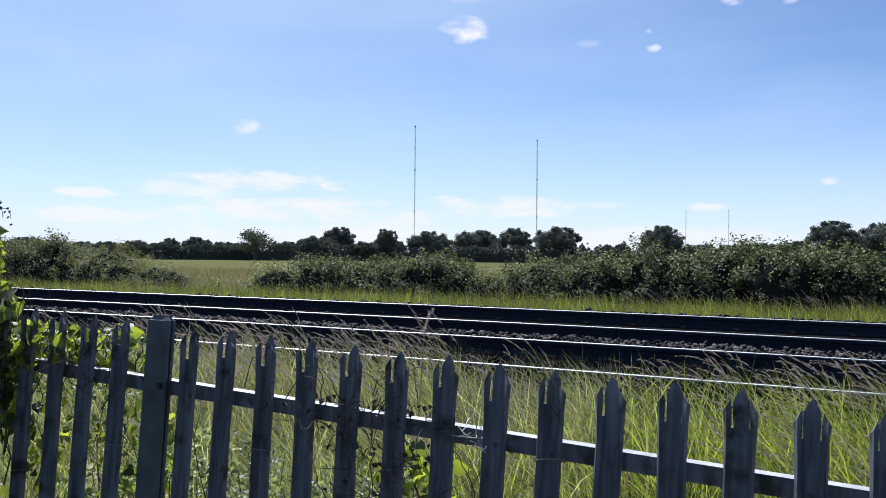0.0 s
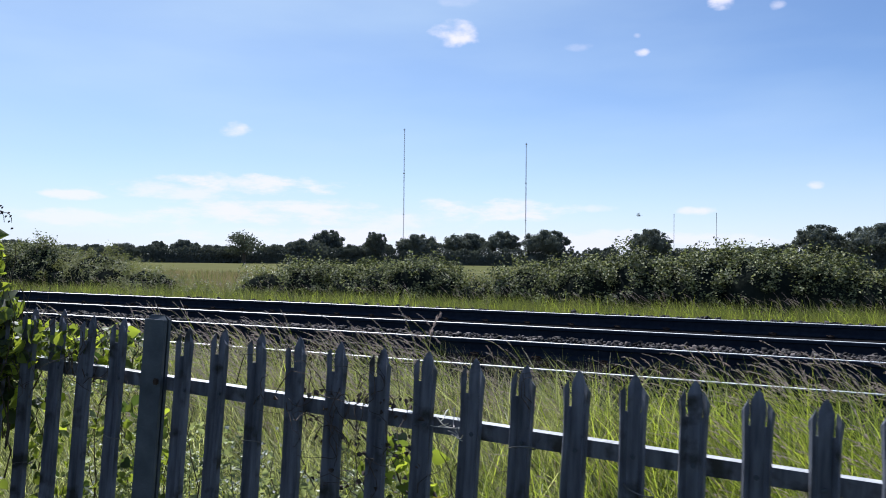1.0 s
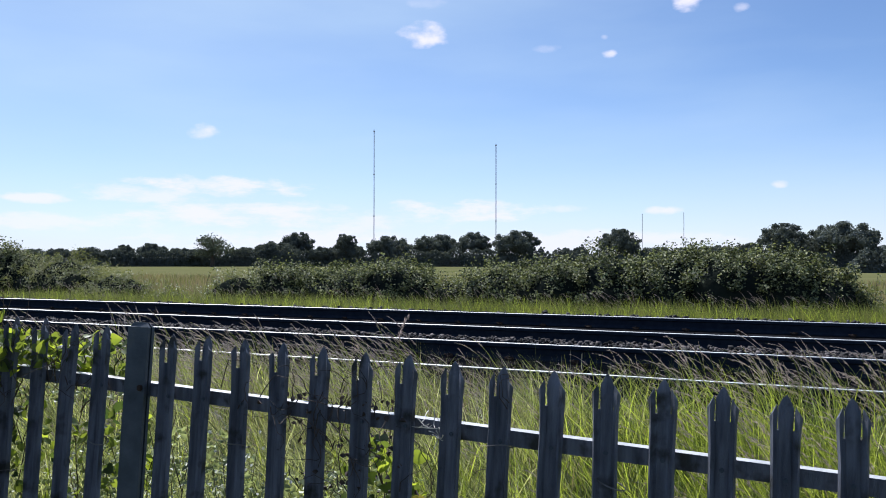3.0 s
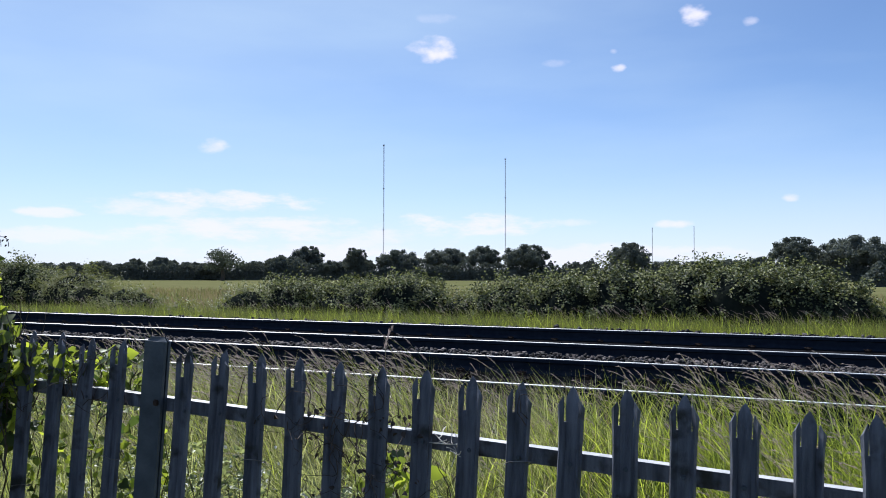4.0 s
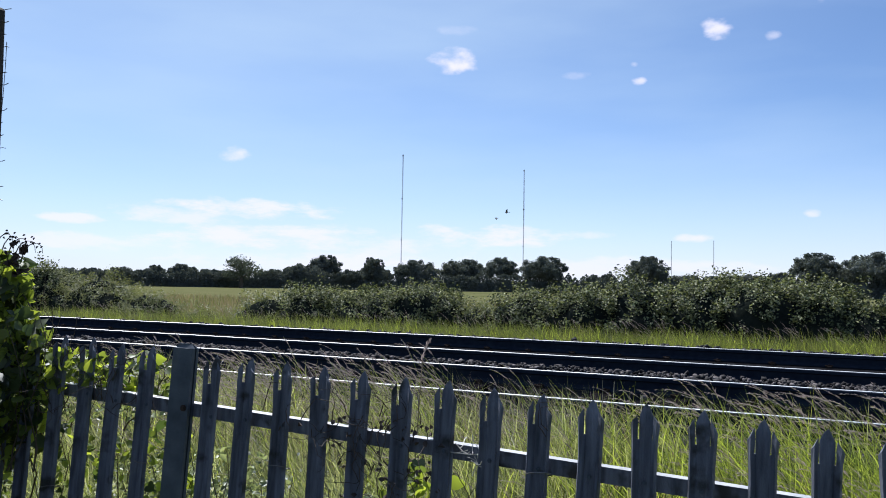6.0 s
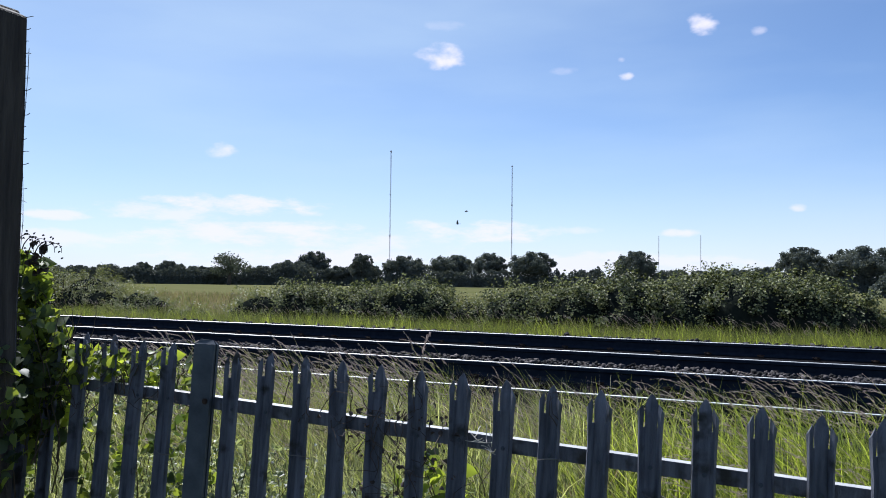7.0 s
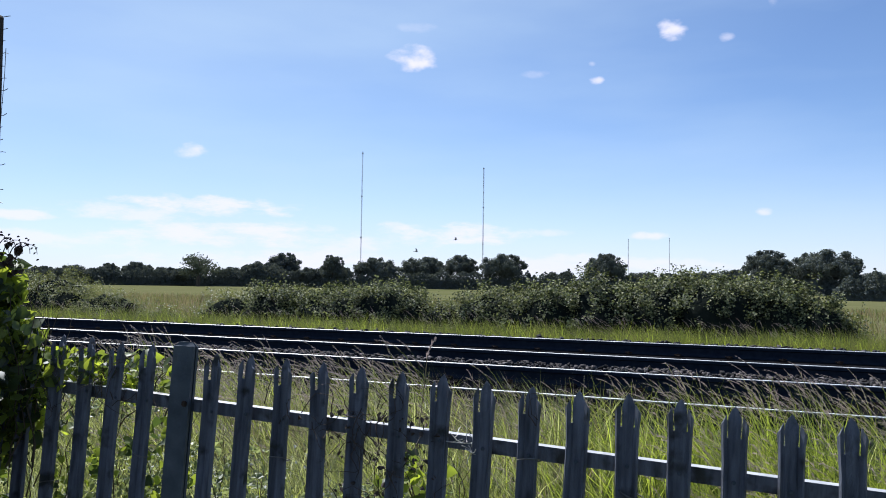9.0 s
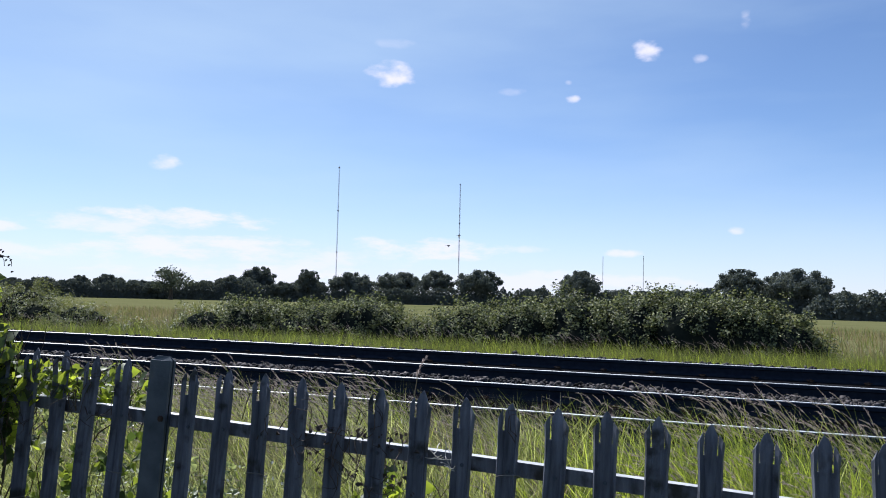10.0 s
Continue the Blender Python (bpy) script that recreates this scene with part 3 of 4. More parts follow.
# ---------------------------------------------------------------- timber post with wire mesh
def build_timber_post():
    post = tagged(new("timber_post"), "tall dark weathered timber post edged with cut wire mesh", "post")
    post.location = (-2.882, 1.62, 0)

    def board(name, w, d, h, x, y, slope, seed):
        rng = random.Random(seed)
        bm = bmesh.new()
        rings = []
        for i in range(13):
            z = -0.1 + (h + 0.1) * i / 12
            dx = rng.uniform(-0.004, 0.004)
            ring = []
            for sx, sy in ((-1, -1), (1, -1), (1, 1), (-1, 1)):
                top = -slope * sx if i == 12 else 0
                ring.append(bm.verts.new((x + sx * w / 2 + dx, y + sy * d / 2, z + top)))
            rings.append(ring)
        for a, b in zip(rings, rings[1:]):
            for i in range(4):
                bm.faces.new((a[i], a[(i + 1) % 4], b[(i + 1) % 4], b[i]))
        bm.faces.new(rings[0][::-1])
        bm.faces.new(rings[-1])
        bmesh.ops.bevel(bm, geom=[e for e in bm.edges if abs((e.verts[0].co - e.verts[1].co).normalized().z) > 0.9 or e.verts[0].co.z > h - 0.2], offset=0.006, segments=1, affect="EDGES")
        return child(name, from_bm(name, bm, TIMBER), post)

    board("post", 0.16, 0.18, 2.79, -0.065, 0.0, 0.012, 1)
    board("board", 0.078, 0.15, 2.75, 0.061, -0.012, 0.018, 2)
    rng = random.Random(5)
    for i in range(36):
        z = 0.98 + i * 0.05
        ln = rng.uniform(0.015, 0.045)
        v, f = tube([(0.08, 0.056, z), (0.1 + ln * 0.6, 0.056, z + rng.uniform(-0.002, 0.002)), (0.1 + ln, 0.056, z + rng.uniform(-0.005, 0.005))], [0.0015] * 3, 4)
        child("wire_end", mesh_of("wire_end", v, f, WIRE), post)
    pts = [(0.108 + 0.008 * math.sin(i * 0.9) + (0.006 if i > 8 else 0), 0.056, 1.0 + i * 0.1) for i in range(17)]
    v, f = tube(pts, [0.0012] * len(pts), 4)
    child("upright_wire", mesh_of("upright_wire", v, f, WIRE), post)


build_timber_post()


# ---------------------------------------------------------------- shrubs and hedge
def lump(name, cx, cy, z0, hw, hd, top, mat, scale=0.8, seed=0):
    bm = bmesh.new()
    bmesh.ops.create_icosphere(bm, subdivisions=3, radius=1.0)
    for v in bm.verts:
        d = 1 + 0.28 * noise.noise(v.co * 1.9 + Vector((seed * 3.1, 0, 0))) + 0.12 * noise.noise(v.co * 5 + Vector((seed, 4, 0)))
        z = v.co.z * d
        v.co = Vector((v.co.x * d * hw * scale, v.co.y * d * hd * scale, max(z, -0.35) * (top - z0) * 0.62 * scale + (top - z0) * 0.38 * scale))
    return from_bm(name, bm, mat, True)


def shell_points(rng, count, hw, hd, height, seed, inner=0.72):
    """Points in the outer shell of an uneven mound, with outward normals."""
    d = rng.normal(size=(count, 3))
    d[:, 2] = np.abs(d[:, 2]) * 1.0 - 0.38
    d /= np.linalg.norm(d, axis=1)[:, None]
    r = np.array([1 + 0.36 * noise.noise(Vector(q) * 1.9 + Vector((seed * 3.1, 0, 0))) + 0.26 * noise.noise(Vector(q) * 5.5 + Vector((seed, 4, 0))) for q in d])
    r *= rng.uniform(inner, 1.0, count) ** 0.6 + (rng.random(count) > 0.94) * rng.uniform(0, 0.13, count)
    p = d * r[:, None]
    q = np.stack([p[:, 0] * hw, p[:, 1] * hd, p[:, 2] * height * 0.62 + height * 0.38], 1)
    # low leaves are thinned so the near-black core stands for shade there
    keep = rng.random(count) < np.clip(-0.75 + 1.95 * q[:, 2] / height, 0.02, 1)
    return q[keep], d[keep]


def shoot(rng, parent, base, length, lean, leaf, mat):
    """One arching leafy shoot, a part of its bush."""
    pts, p = [], np.array(base, float)
    d = np.array([lean[0], lean[1], 1.0])
    for i in range(6):
        pts.append(tuple(p))
        d = d / np.linalg.norm(d)
        p = p + d * length / 5
        d = d + np.array([lean[0] * 0.3, lean[1] * 0.3, -0.12])
    soup = Soup()
    soup.add(*tube(pts, [0.006, 0.006, 0.005, 0.004, 0.003, 0.002], 4))
    c = 12
    t = rng.uniform(0.25, 1, c)
    q = np.array([np.interp(t, np.linspace(0, 1, 6), [a[i] for a in pts]) for i in range(3)]).T + rng.normal(size=(c, 3)) * leaf * 0.6
    n = rng.normal(size=(c, 3)) + [0, -0.3, 0.8]
    n /= np.linalg.norm(n, axis=1)[:, None]
    soup.add(*leaf_arrays(q, rng.uniform(0.7, 1.2, c) * leaf, n, rng), 1)
    child("shoot", soup.mesh("shoot", [STEM, mat]), parent)


def build_bush(x, y, hw, hd, top, seed, mat=None, density=1.0, leaf=0.062, label="", shoots=7):
    rng = np.random.default_rng(seed)
    z0 = float(ground_z(x, y)) - 0.02
    bush = tagged(new("bramble_bush"), label or "dense dark green bramble bush in a lineside hedge", "bush", group="lineside hedge")
    bush.location = (x, y, z0)
    child("shade_lump", lump("shade_lump", 0, 0, z0, hw, hd, top, SHADE_CORE, 0.86, seed), bush)
    count = int(8200 * density * hw * (top - z0) / 1.7)
    # sprays of leaves, each round the end of a twig
    twigs, dirs = shell_points(rng, count // 13, hw, hd, top - z0, seed, 0.66)
    pick = rng.integers(0, len(twigs), count)
    d = dirs[pick]
    spread = rng.normal(size=(count, 3)) * 0.058
    q = twigs[pick] + spread + d * (rng.uniform(-0.16, 0.06, count))[:, None]
    q[:, 2] = np.maximum(q[:, 2], 0.03)
    n = d * 0.5 + rng.normal(size=d.shape) * 0.6 + [0, 0, 0.8]
    n /= np.linalg.norm(n, axis=1)[:, None]
    v, f = leaf_arrays(q, rng.uniform(0.5, 1.3, count) * leaf, n, rng)
    for i in range(shoots):
        bx, by = rng.uniform(-0.75, 0.75) * hw, rng.uniform(-0.7, 0.4) * hd
        shoot(rng, bush, (bx, by, (top - z0) * rng.uniform(0.62, 0.88)), rng.uniform(0.25, 0.62), rng.uniform(-0.4, 0.4, 2), leaf * 1.15, mat or BRAMBLE)
    child("foliage", arrays_mesh("foliage", [(v, f, 0)], mat or BRAMBLE), bush)


PALE = "pale grey-green low shrub among tall weeds"
BUSHES = [
    (-26.6, 16.2, 2.0, 1.5, 2.05, None), (-23.6, 15.9, 2.1, 1.5, 2.05, None), (-20.9, 15.6, 2.0, 1.4, 2.1, None), (-18.6, 15.6, 1.6, 1.2, 1.75, BRAMBLE_PALE),
    (-16.7, 15.6, 1.3, 1.0, 1.35, BRAMBLE_PALE), (-14.6, 15.4, 0.8, 0.7, 0.95, BRAMBLE_PALE),
    (-12.3, 15.7, 1.2, 1.0, 1.40, BRAMBLE_PALE), (-10.8, 15.7, 1.3, 1.2, 1.62, None), (-9.3, 15.7, 1.3, 1.2, 1.64, None),
    (-7.95, 15.7, 1.1, 1.1, 1.74, None), (-6.6, 16.1, 1.0, 1.0, 1.28, BRAMBLE_PALE), (-5.4, 15.6, 1.0, 1.2, 1.60, None),
    (-4.2, 15.7, 1.2, 1.3, 1.68, None), (-3.0, 15.9, 1.2, 1.4, 1.78, None), (-1.9, 16.0, 1.2, 1.4, 1.95, None),
    (-0.8, 16.0, 1.2, 1.4, 1.95, None), (0.15, 16.1, 0.9, 1.2, 1.86, None), (0.8, 16.2, 0.75, 1.1, 1.62, None),
    (1.45, 16.3, 0.5, 0.8, 1.15, BRAMBLE_PALE),
]
for i, (x, y, hw, hd, top, mat) in enumerate(BUSHES):
    build_bush(x, y, hw, hd, top, 20 + i, mat, 0.8 if mat else 1.0, 0.046 if mat else 0.054, PALE if mat else "", 11 if i > 10 else 6)


# ---------------------------------------------------------------- grass
def scatter_grass(name, label, rng, x, y, hlo, hhi, wlo, whi, mats, share, lean_to=(-0.35, 0.0), spread=0.35, bend=0.5, zlift=0.0):
    c = len(x)
    h = rng.uniform(hlo, hhi, c)
    base = np.stack([x, y, ground_z(x, y) - 0.04 + zlift], 1)
    lean = np.array(lean_to)[None] + rng.normal(size=(c, 2)) * spread
    v, f = blade_arrays(base, h, rng.uniform(wlo, whi, c), lean, np.clip(rng.normal(bend, 0.25, c), 0, 1.2), rng.uniform(-0.7, 0.7, c) + 0.45, rng)
    ix = (rng.random(c) < share).astype(np.int32)
    if len(mats) > 2:                            # a cooler kind of grass takes over beyond the fence post
        ix[rng.random(c) < np.clip(0.12 - 0.62 * (x + 0.5), 0.12, 0.85)] = 2
    ix = np.repeat(ix, 3)
    me = arrays_mesh(name, [(v, f, 0)], mats)
    me.polygons.foreach_set("material_index", ix)
    return tagged(new(name, me), label, "grass", kind="stuff")


def clumped(rng, count, x0, x1, y0, y1, power=1.0, clump=0.16, per=14):
    k = max(1, count // per)
    cx, cy = x1 - (x1 - x0) * rng.random(k) ** power, rng.uniform(y0, y1, k)
    pick = rng.integers(0, k, count)
    return cx[pick] + rng.normal(size=count) * clump, np.clip(cy[pick] + rng.normal(size=count) * clump, y0, y1)


RNG = np.random.default_rng(11)
x, y = clumped(RNG, 42000, -11.0, 4.5, 2.12, 4.7, 1.2)
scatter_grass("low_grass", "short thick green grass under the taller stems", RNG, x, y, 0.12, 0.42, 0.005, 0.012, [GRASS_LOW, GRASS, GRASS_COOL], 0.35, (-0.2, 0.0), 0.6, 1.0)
x, y = clumped(RNG, 56000, -12.0, 4.5, 2.12, 4.75, 1.2, 0.13, 30)
scatter_grass("meadow_grass", "lush sunlit green meadow grass between fence and track", RNG, x, y, 0.28, 0.72, 0.0035, 0.009, [GRASS, GRASS_DRY, GRASS_COOL], 0.06, (-0.24, 0.0), 0.34, 1.05)
x, y = clumped(RNG, 6500, -7.5, -0.9, 3.7, 4.95, 0.9, 0.2, 40)
scatter_grass("dry_grass", "faded brown grass stems along the ballast edge", RNG, x, y, 0.30, 0.66, 0.002, 0.005, [GRASS_DRY, SEED], 0.5, (-0.3, 0.0), 0.35, 1.0)
x, y = clumped(RNG, 7000, -3.5, 1.6, 1.98, 2.6, 1.0)
scatter_grass("fence_grass", "tangled green grass along the foot of the fence", RNG, x, y, 0.25, 0.70, 0.004, 0.010, [GRASS, GRASS_DRY, GRASS_COOL], 0.15, (-0.2, 0.1), 0.6)
x, y = clumped(RNG, 80000, -40, 4.0, 11.95, 15.0, 1.7, 0.2, 40)
scatter_grass("verge_grass", "bright green lineside grass under the hedge", RNG, x, y, 0.34, 0.74, 0.004, 0.010, [GRASS_FAR, GRASS], 0.30, (-0.12, 0.0), 0.30, 0.7)
x, y = clumped(RNG, 3600, -30, 4.0, 13.7, 14.9, 1.5, 0.16, 22)
scatter_grass("tall_verge_grass", "taller uneven grass against the foot of the hedge", RNG, x, y, 0.40, 0.85, 0.004, 0.009, [GRASS_FAR, GRASS], 0.12, (-0.15, 0.0), 0.25, 0.5)
x, y = clumped(RNG, 7000, -44, 4.5, 15.0, 24.0, 1.3, 0.3)
scatter_grass("rough_weeds", "tall pale weeds and grass at the field edge", RNG, x, y, 0.45, 0.95, 0.010, 0.022, [GRASS_DRY, GRASS_FAR], 0.6, (-0.15, 0.0), 0.3)
x, y = clumped(RNG, 14000, -60, 9, 22.0, 62.0, 1.0, 0.5)
scatter_grass("field_crop", "ripening crop standing in the field", RNG, x, y, 0.40, 0.65, 0.02, 0.05, [GRASS_FAR, GRASS_DRY], 0.68, (-0.1, 0.0), 0.25)


def strip(points, width, side):
    """A thin ribbon along the points."""
    p, w = np.asarray(points), np.asarray(width)[:, None]
    v = np.stack([p - side * w / 2, p + side * w / 2], 1).reshape(-1, 3)
    i = np.arange(len(p) - 1)[:, None] * 2
    return v, i + np.array([[0, 1, 3, 2]])


def seed_stem_chunks(rng, count, radius, hlo, hhi):
    """Thin stems that arch over at the top, each with a feathery nodding head of narrow bracts."""
    chunks = []
    for _ in range(count):
        a, r = rng.uniform(0, 6.28), radius * math.sqrt(rng.random())
        base = np.array([r * math.cos(a), r * math.sin(a), -0.05])
        h, arch = rng.uniform(hlo, hhi), rng.uniform(0.10, 0.34)
        way = np.array([-1.0 + rng.normal() * 0.25, rng.normal() * 0.35])
        slope = rng.uniform(0.0, 0.22)

        def along(t):
            t = np.asarray(t)
            out = h * (slope * t + arch * t ** 3.5)
            return np.stack([base[0] + way[0] * out, base[1] + way[1] * out, base[2] + h * (t - 0.42 * arch * t ** 7)], -1)

        t = np.array([0, 0.35, 0.6, 0.78, 0.9, 1.0])
        side = np.array([0.86, 0.5, 0.0])
        v, f = strip(along(t), np.linspace(0.0030, 0.0012, 6), side)
        chunks.append((v, f, 0))
        c = 34
        t = rng.uniform(0.80, 1.0, c)
        q, ahead = along(t), along(t + 0.02) - along(t)
        ahead /= np.linalg.norm(ahead, axis=1)[:, None]
        ahead = ahead + rng.normal(size=(c, 3)) * 0.17
        length = rng.uniform(0.012, 0.028, c) * (1.7 - 1.0 * (t - 0.80) / 0.20)
        wide = rng.uniform(0.0009, 0.0021, c)
        tipq, midq = q + ahead * length[:, None], q + ahead * (length * 0.5)[:, None]
        sd = np.cross(ahead, rng.normal(size=(c, 3)))
        sd /= np.linalg.norm(sd, axis=1)[:, None] + 1e-9
        v = np.stack([q, midq - sd * wide[:, None], tipq, midq + sd * wide[:, None]], 1).reshape(-1, 3)
        chunks.append((v, np.arange(c * 4).reshape(-1, 4), 1))
    return chunks


def build_tufts():
    rng = np.random.default_rng(8)
    kinds = [arrays_mesh("seed_grass", seed_stem_chunks(rng, 13, 0.22, 0.52, 0.90), [GRASS, SEED]) for _ in range(10)]
    tufts = []
    for i in range(136):
        x = [1.9 - 9.5 * rng.random(), -2.9 + 0.8 * rng.normal(), 0.3 + 0.45 * rng.normal(), -4.6 + 1.3 * rng.normal()][i % 4]
        y = 4.95 - 1.6 * rng.random() ** 1.3
        if i % 4 == 3:
            y = rng.uniform(4.0, 4.9)
        ob = tagged(new("seed_grass_tuft", kinds[i % 10]), "tuft of flowering grass with purple-brown seed heads bowing in wind", "grass", group="flowering grass tufts", kind="stuff")
        s = rng.uniform(0.85, 1.12) * (0.84 if -1.9 < x < -0.5 else 0.9 if x > -0.5 else 1.0)
        tufts.append((ob, x, y, float(ground_z(x, y)), rng.uniform(0, 6.28), s))
    return tufts


TUFTS = build_tufts()


def build_stalk():
    """One tall flowering stem that stands clear of the rest, its head nodding to one side."""
    rng = np.random.default_rng(6)
    stalk = tagged(new("tall_grass_stalk"), "single tall flowering grass stalk nodding above the fence", "grass")
    pts = [(0, 0, -0.05), (0.004, 0, 0.5), (0.008, 0, 1.0), (0.014, 0, 1.36)]
    child("stem", mesh_of("stem", *tube(pts, [0.0028, 0.0026, 0.0022, 0.0017], 5), GRASS_DRY), stalk)
    c = 46
    t = rng.random(c)
    q = np.stack([0.012 + 0.030 * t ** 1.3, rng.normal(size=c) * 0.003, 1.345 + 0.10 * t - 0.03 * t ** 4], 1)
    lean = np.tile([[0.3, 0.0]], (c, 1)) + rng.normal(size=(c, 2)) * 0.25
    v, f = blade_arrays(q, rng.uniform(0.012, 0.026, c), rng.uniform(0.002, 0.004, c), lean, np.full(c, 0.5), rng.uniform(-1, 1.5, c), rng)
    child("seed_head", arrays_mesh("seed_head", [(v, f, 0)], SEED), stalk, None, "pale feathery seed head")
    return stalk


STALK = build_stalk()
# seconds, lean in degrees
STALK_LEAN = [(0.0, 3.0), (0.5, 7.1), (1.0, 7.1), (1.5, 7.7), (2.0, 7.6), (2.5, 7.6), (3.3, 3.0), (4.0, 0.0), (4.5, 1.8), (5.0, 6.9), (5.5, 4.0), (6.0, 2.6),
              (6.8, 0.5), (7.5, 1.3), (8.0, 2.7), (8.5, 4.0), (9.0, 5.0), (9.5, 8.2), (10.0, 7.0)]


def far_seed_grass():
    rng = np.random.default_rng(17)
    chunks = []
    for cx, cy, wid, count in ((-2.7, 14.3, 0.6, 70), (0.1, 14.3, 0.5, 50), (-5.2, 13.9, 1.2, 80), (-10, 13.6, 3.0, 170), (-18, 13.8, 4.0, 220), (-1.2, 13.7, 1.0, 60), (1.6, 14.0, 0.6, 40), (-14.5, 15.6, 2.5, 160)):
        for _ in range(count):
            x, y = cx + rng.normal() * wid, cy + rng.normal() * 0.25
            for v, f, i in seed_stem_chunks(rng, 1, 0.05, 0.55, 1.0):
                chunks.append((v * [1, 1, 1] + [x, y, float(ground_z(x, y))], f, i))
    tagged(new("brown_seed_grass", arrays_mesh("brown_seed_grass", chunks, [GRASS_DRY, SEED])), "dry brown flowering grass standing before the hedge", "grass", kind="stuff")


far_seed_grass()


# ---------------------------------------------------------------- climbers on the fence
def climber(name, label, boxes, seed, leaf, mat=None, pointed=False):
    """Leaves and thin stems filling a few loose volumes (centre, half size, leaf count)."""
    rng = np.random.default_rng(seed)
    thing = tagged(new(name), label, "climber")
    chunks = []
    for (cx, cy, cz), (hx, hy, hz), count in boxes:
        d = rng.normal(size=(count, 3))
        d /= np.linalg.norm(d, axis=1)[:, None]
        r = rng.uniform(0.25, 1.0, count) ** 0.5 * (1 + 0.25 * np.array([noise.noise(Vector(q) * 3 + Vector((seed, cx, cz))) for q in d]))
        q = np.array([cx, cy, cz]) + d * r[:, None] * [hx, hy, hz]
        q[:, 2] = np.maximum(q[:, 2], 0.05)
        n = rng.normal(size=(count, 3)) * 0.8 + [0.1, -0.6, 0.45]
        n /= np.linalg.norm(n, axis=1)[:, None]
        v, f = (leaf_arrays if pointed else heart_arrays)(q, rng.uniform(0.5, 1.2, count) * leaf, n, rng)
        chunks.append((v, f, 0))
        for _ in range(max(2, min(16, count // 45))):
            p = np.array([cx + rng.uniform(-1, 1) * hx, cy + rng.uniform(-1, 1) * hy, max(0.02, cz - hz)])
            pts = []
            for i in range(8):
                pts.append(tuple(p))
                p = p + [rng.normal() * 0.04, rng.normal() * 0.02, hz * 2 / 7 * rng.uniform(0.8, 1.1)]
            child("stem", mesh_of("stem", *tube(pts, np.linspace(0.0034, 0.0012, 8), 4), STEM), thing)
    child("leaves", arrays_mesh("leaves", chunks, mat or IVY, True), thing)
    return thing


climber("climber_bush", "thick leafy climber smothering the fence beside a timber post", [
    ((-3.50, 1.98, 0.55), (0.44, 0.24, 0.62), 640), ((-3.36, 1.98, 1.15), (0.46, 0.2, 0.42), 850),
    ((-3.27, 1.96, 1.42), (0.36, 0.17, 0.28), 800), ((-3.13, 1.95, 1.66), (0.14, 0.13, 0.14), 190),
    ((-2.93, 1.90, 1.22), (0.20, 0.15, 0.32), 560), ((-2.98, 1.98, 0.30), (0.2, 0.2, 0.32), 240),
    ((-2.86, 1.55, 0.55), (0.20, 0.12, 0.70), 380), ((-2.84, 1.60, 1.15), (0.17, 0.13, 0.32), 200)], 31, 0.056)
climber("fence_climber", "yellow-green climbing weed twined through the fence pales", [
    ((-2.66, 1.95, 1.30), (0.30, 0.11, 0.09), 260), ((-2.40, 2.08, 1.27), (0.24, 0.10, 0.12), 140),
    ((-2.45, 2.14, 0.78), (0.34, 0.10, 0.40), 150), ((-2.30, 2.12, 0.40), (0.4, 0.12, 0.32), 150),
    ((-2.74, 2.08, 0.80), (0.18, 0.1, 0.42), 120)], 37, 0.045)
climber("broad_leaf_weed", "low yellow-green broad-leaved weed behind the fence", [
    ((-1.15, 2.14, 0.86), (0.16, 0.08, 0.26), 150), ((-0.95, 2.2, 0.55), (0.5, 0.12, 0.28), 200), ((-0.2, 2.2, 0.4), (0.5, 0.12, 0.22), 110)], 41, 0.047)


climber("nettle_patch", "grey-green nettles and weeds crowding behind the fence", [
    ((-2.3, 2.35, 0.50), (0.7, 0.22, 0.48), 3000), ((-1.5, 2.35, 0.46), (0.5, 0.22, 0.44), 1900), ((-0.7, 2.3, 0.30), (0.5, 0.2, 0.30), 900),
    ((-2.85, 2.25, 1.18), (0.45, 0.2, 0.14), 420), ((-3.1, 2.5, 0.3), (0.5, 0.3, 0.3), 500)], 43, 0.030, NETTLE, True)
climber("flowering_weed", "weed with small whitish flower heads behind the fence", [
    ((-2.5, 2.22, 0.62), (0.5, 0.10, 0.40), 130), ((-1.75, 2.2, 0.72), (0.35, 0.10, 0.36), 110), ((-2.72, 2.05, 1.30), (0.34, 0.12, 0.10), 70)], 47, 0.017, PETAL, True)


def yellow_leaves():
    rng = np.random.default_rng(77)
    for x, z in ((-1.02, 0.86), (-0.93, 0.83), (-0.62, 0.76), (-0.55, 0.79), (-1.3, 0.8), (0.15, 0.7)):
        v, f = leaf_arrays(np.array([[0, 0, 0]]), np.array([0.06]), np.array([[0.2, -0.6, 0.75]]), rng, 0.05)
        s = Soup()
        s.add(v, f)
        s.add(*tube([(0, 0, -0.0), (0.01, 0.02, -0.3), (0.02, 0.03, -z - 0.02)], [0.002, 0.003, 0.004], 5), 1)
        tagged(new("dock_leaf", s.mesh("dock_leaf", [YELLOW, STEM])), "yellowed dock leaf on a thin stem behind the fence", "leaf", group="yellow dock leaves").location = (x, 2.16, z)


yellow_leaves()


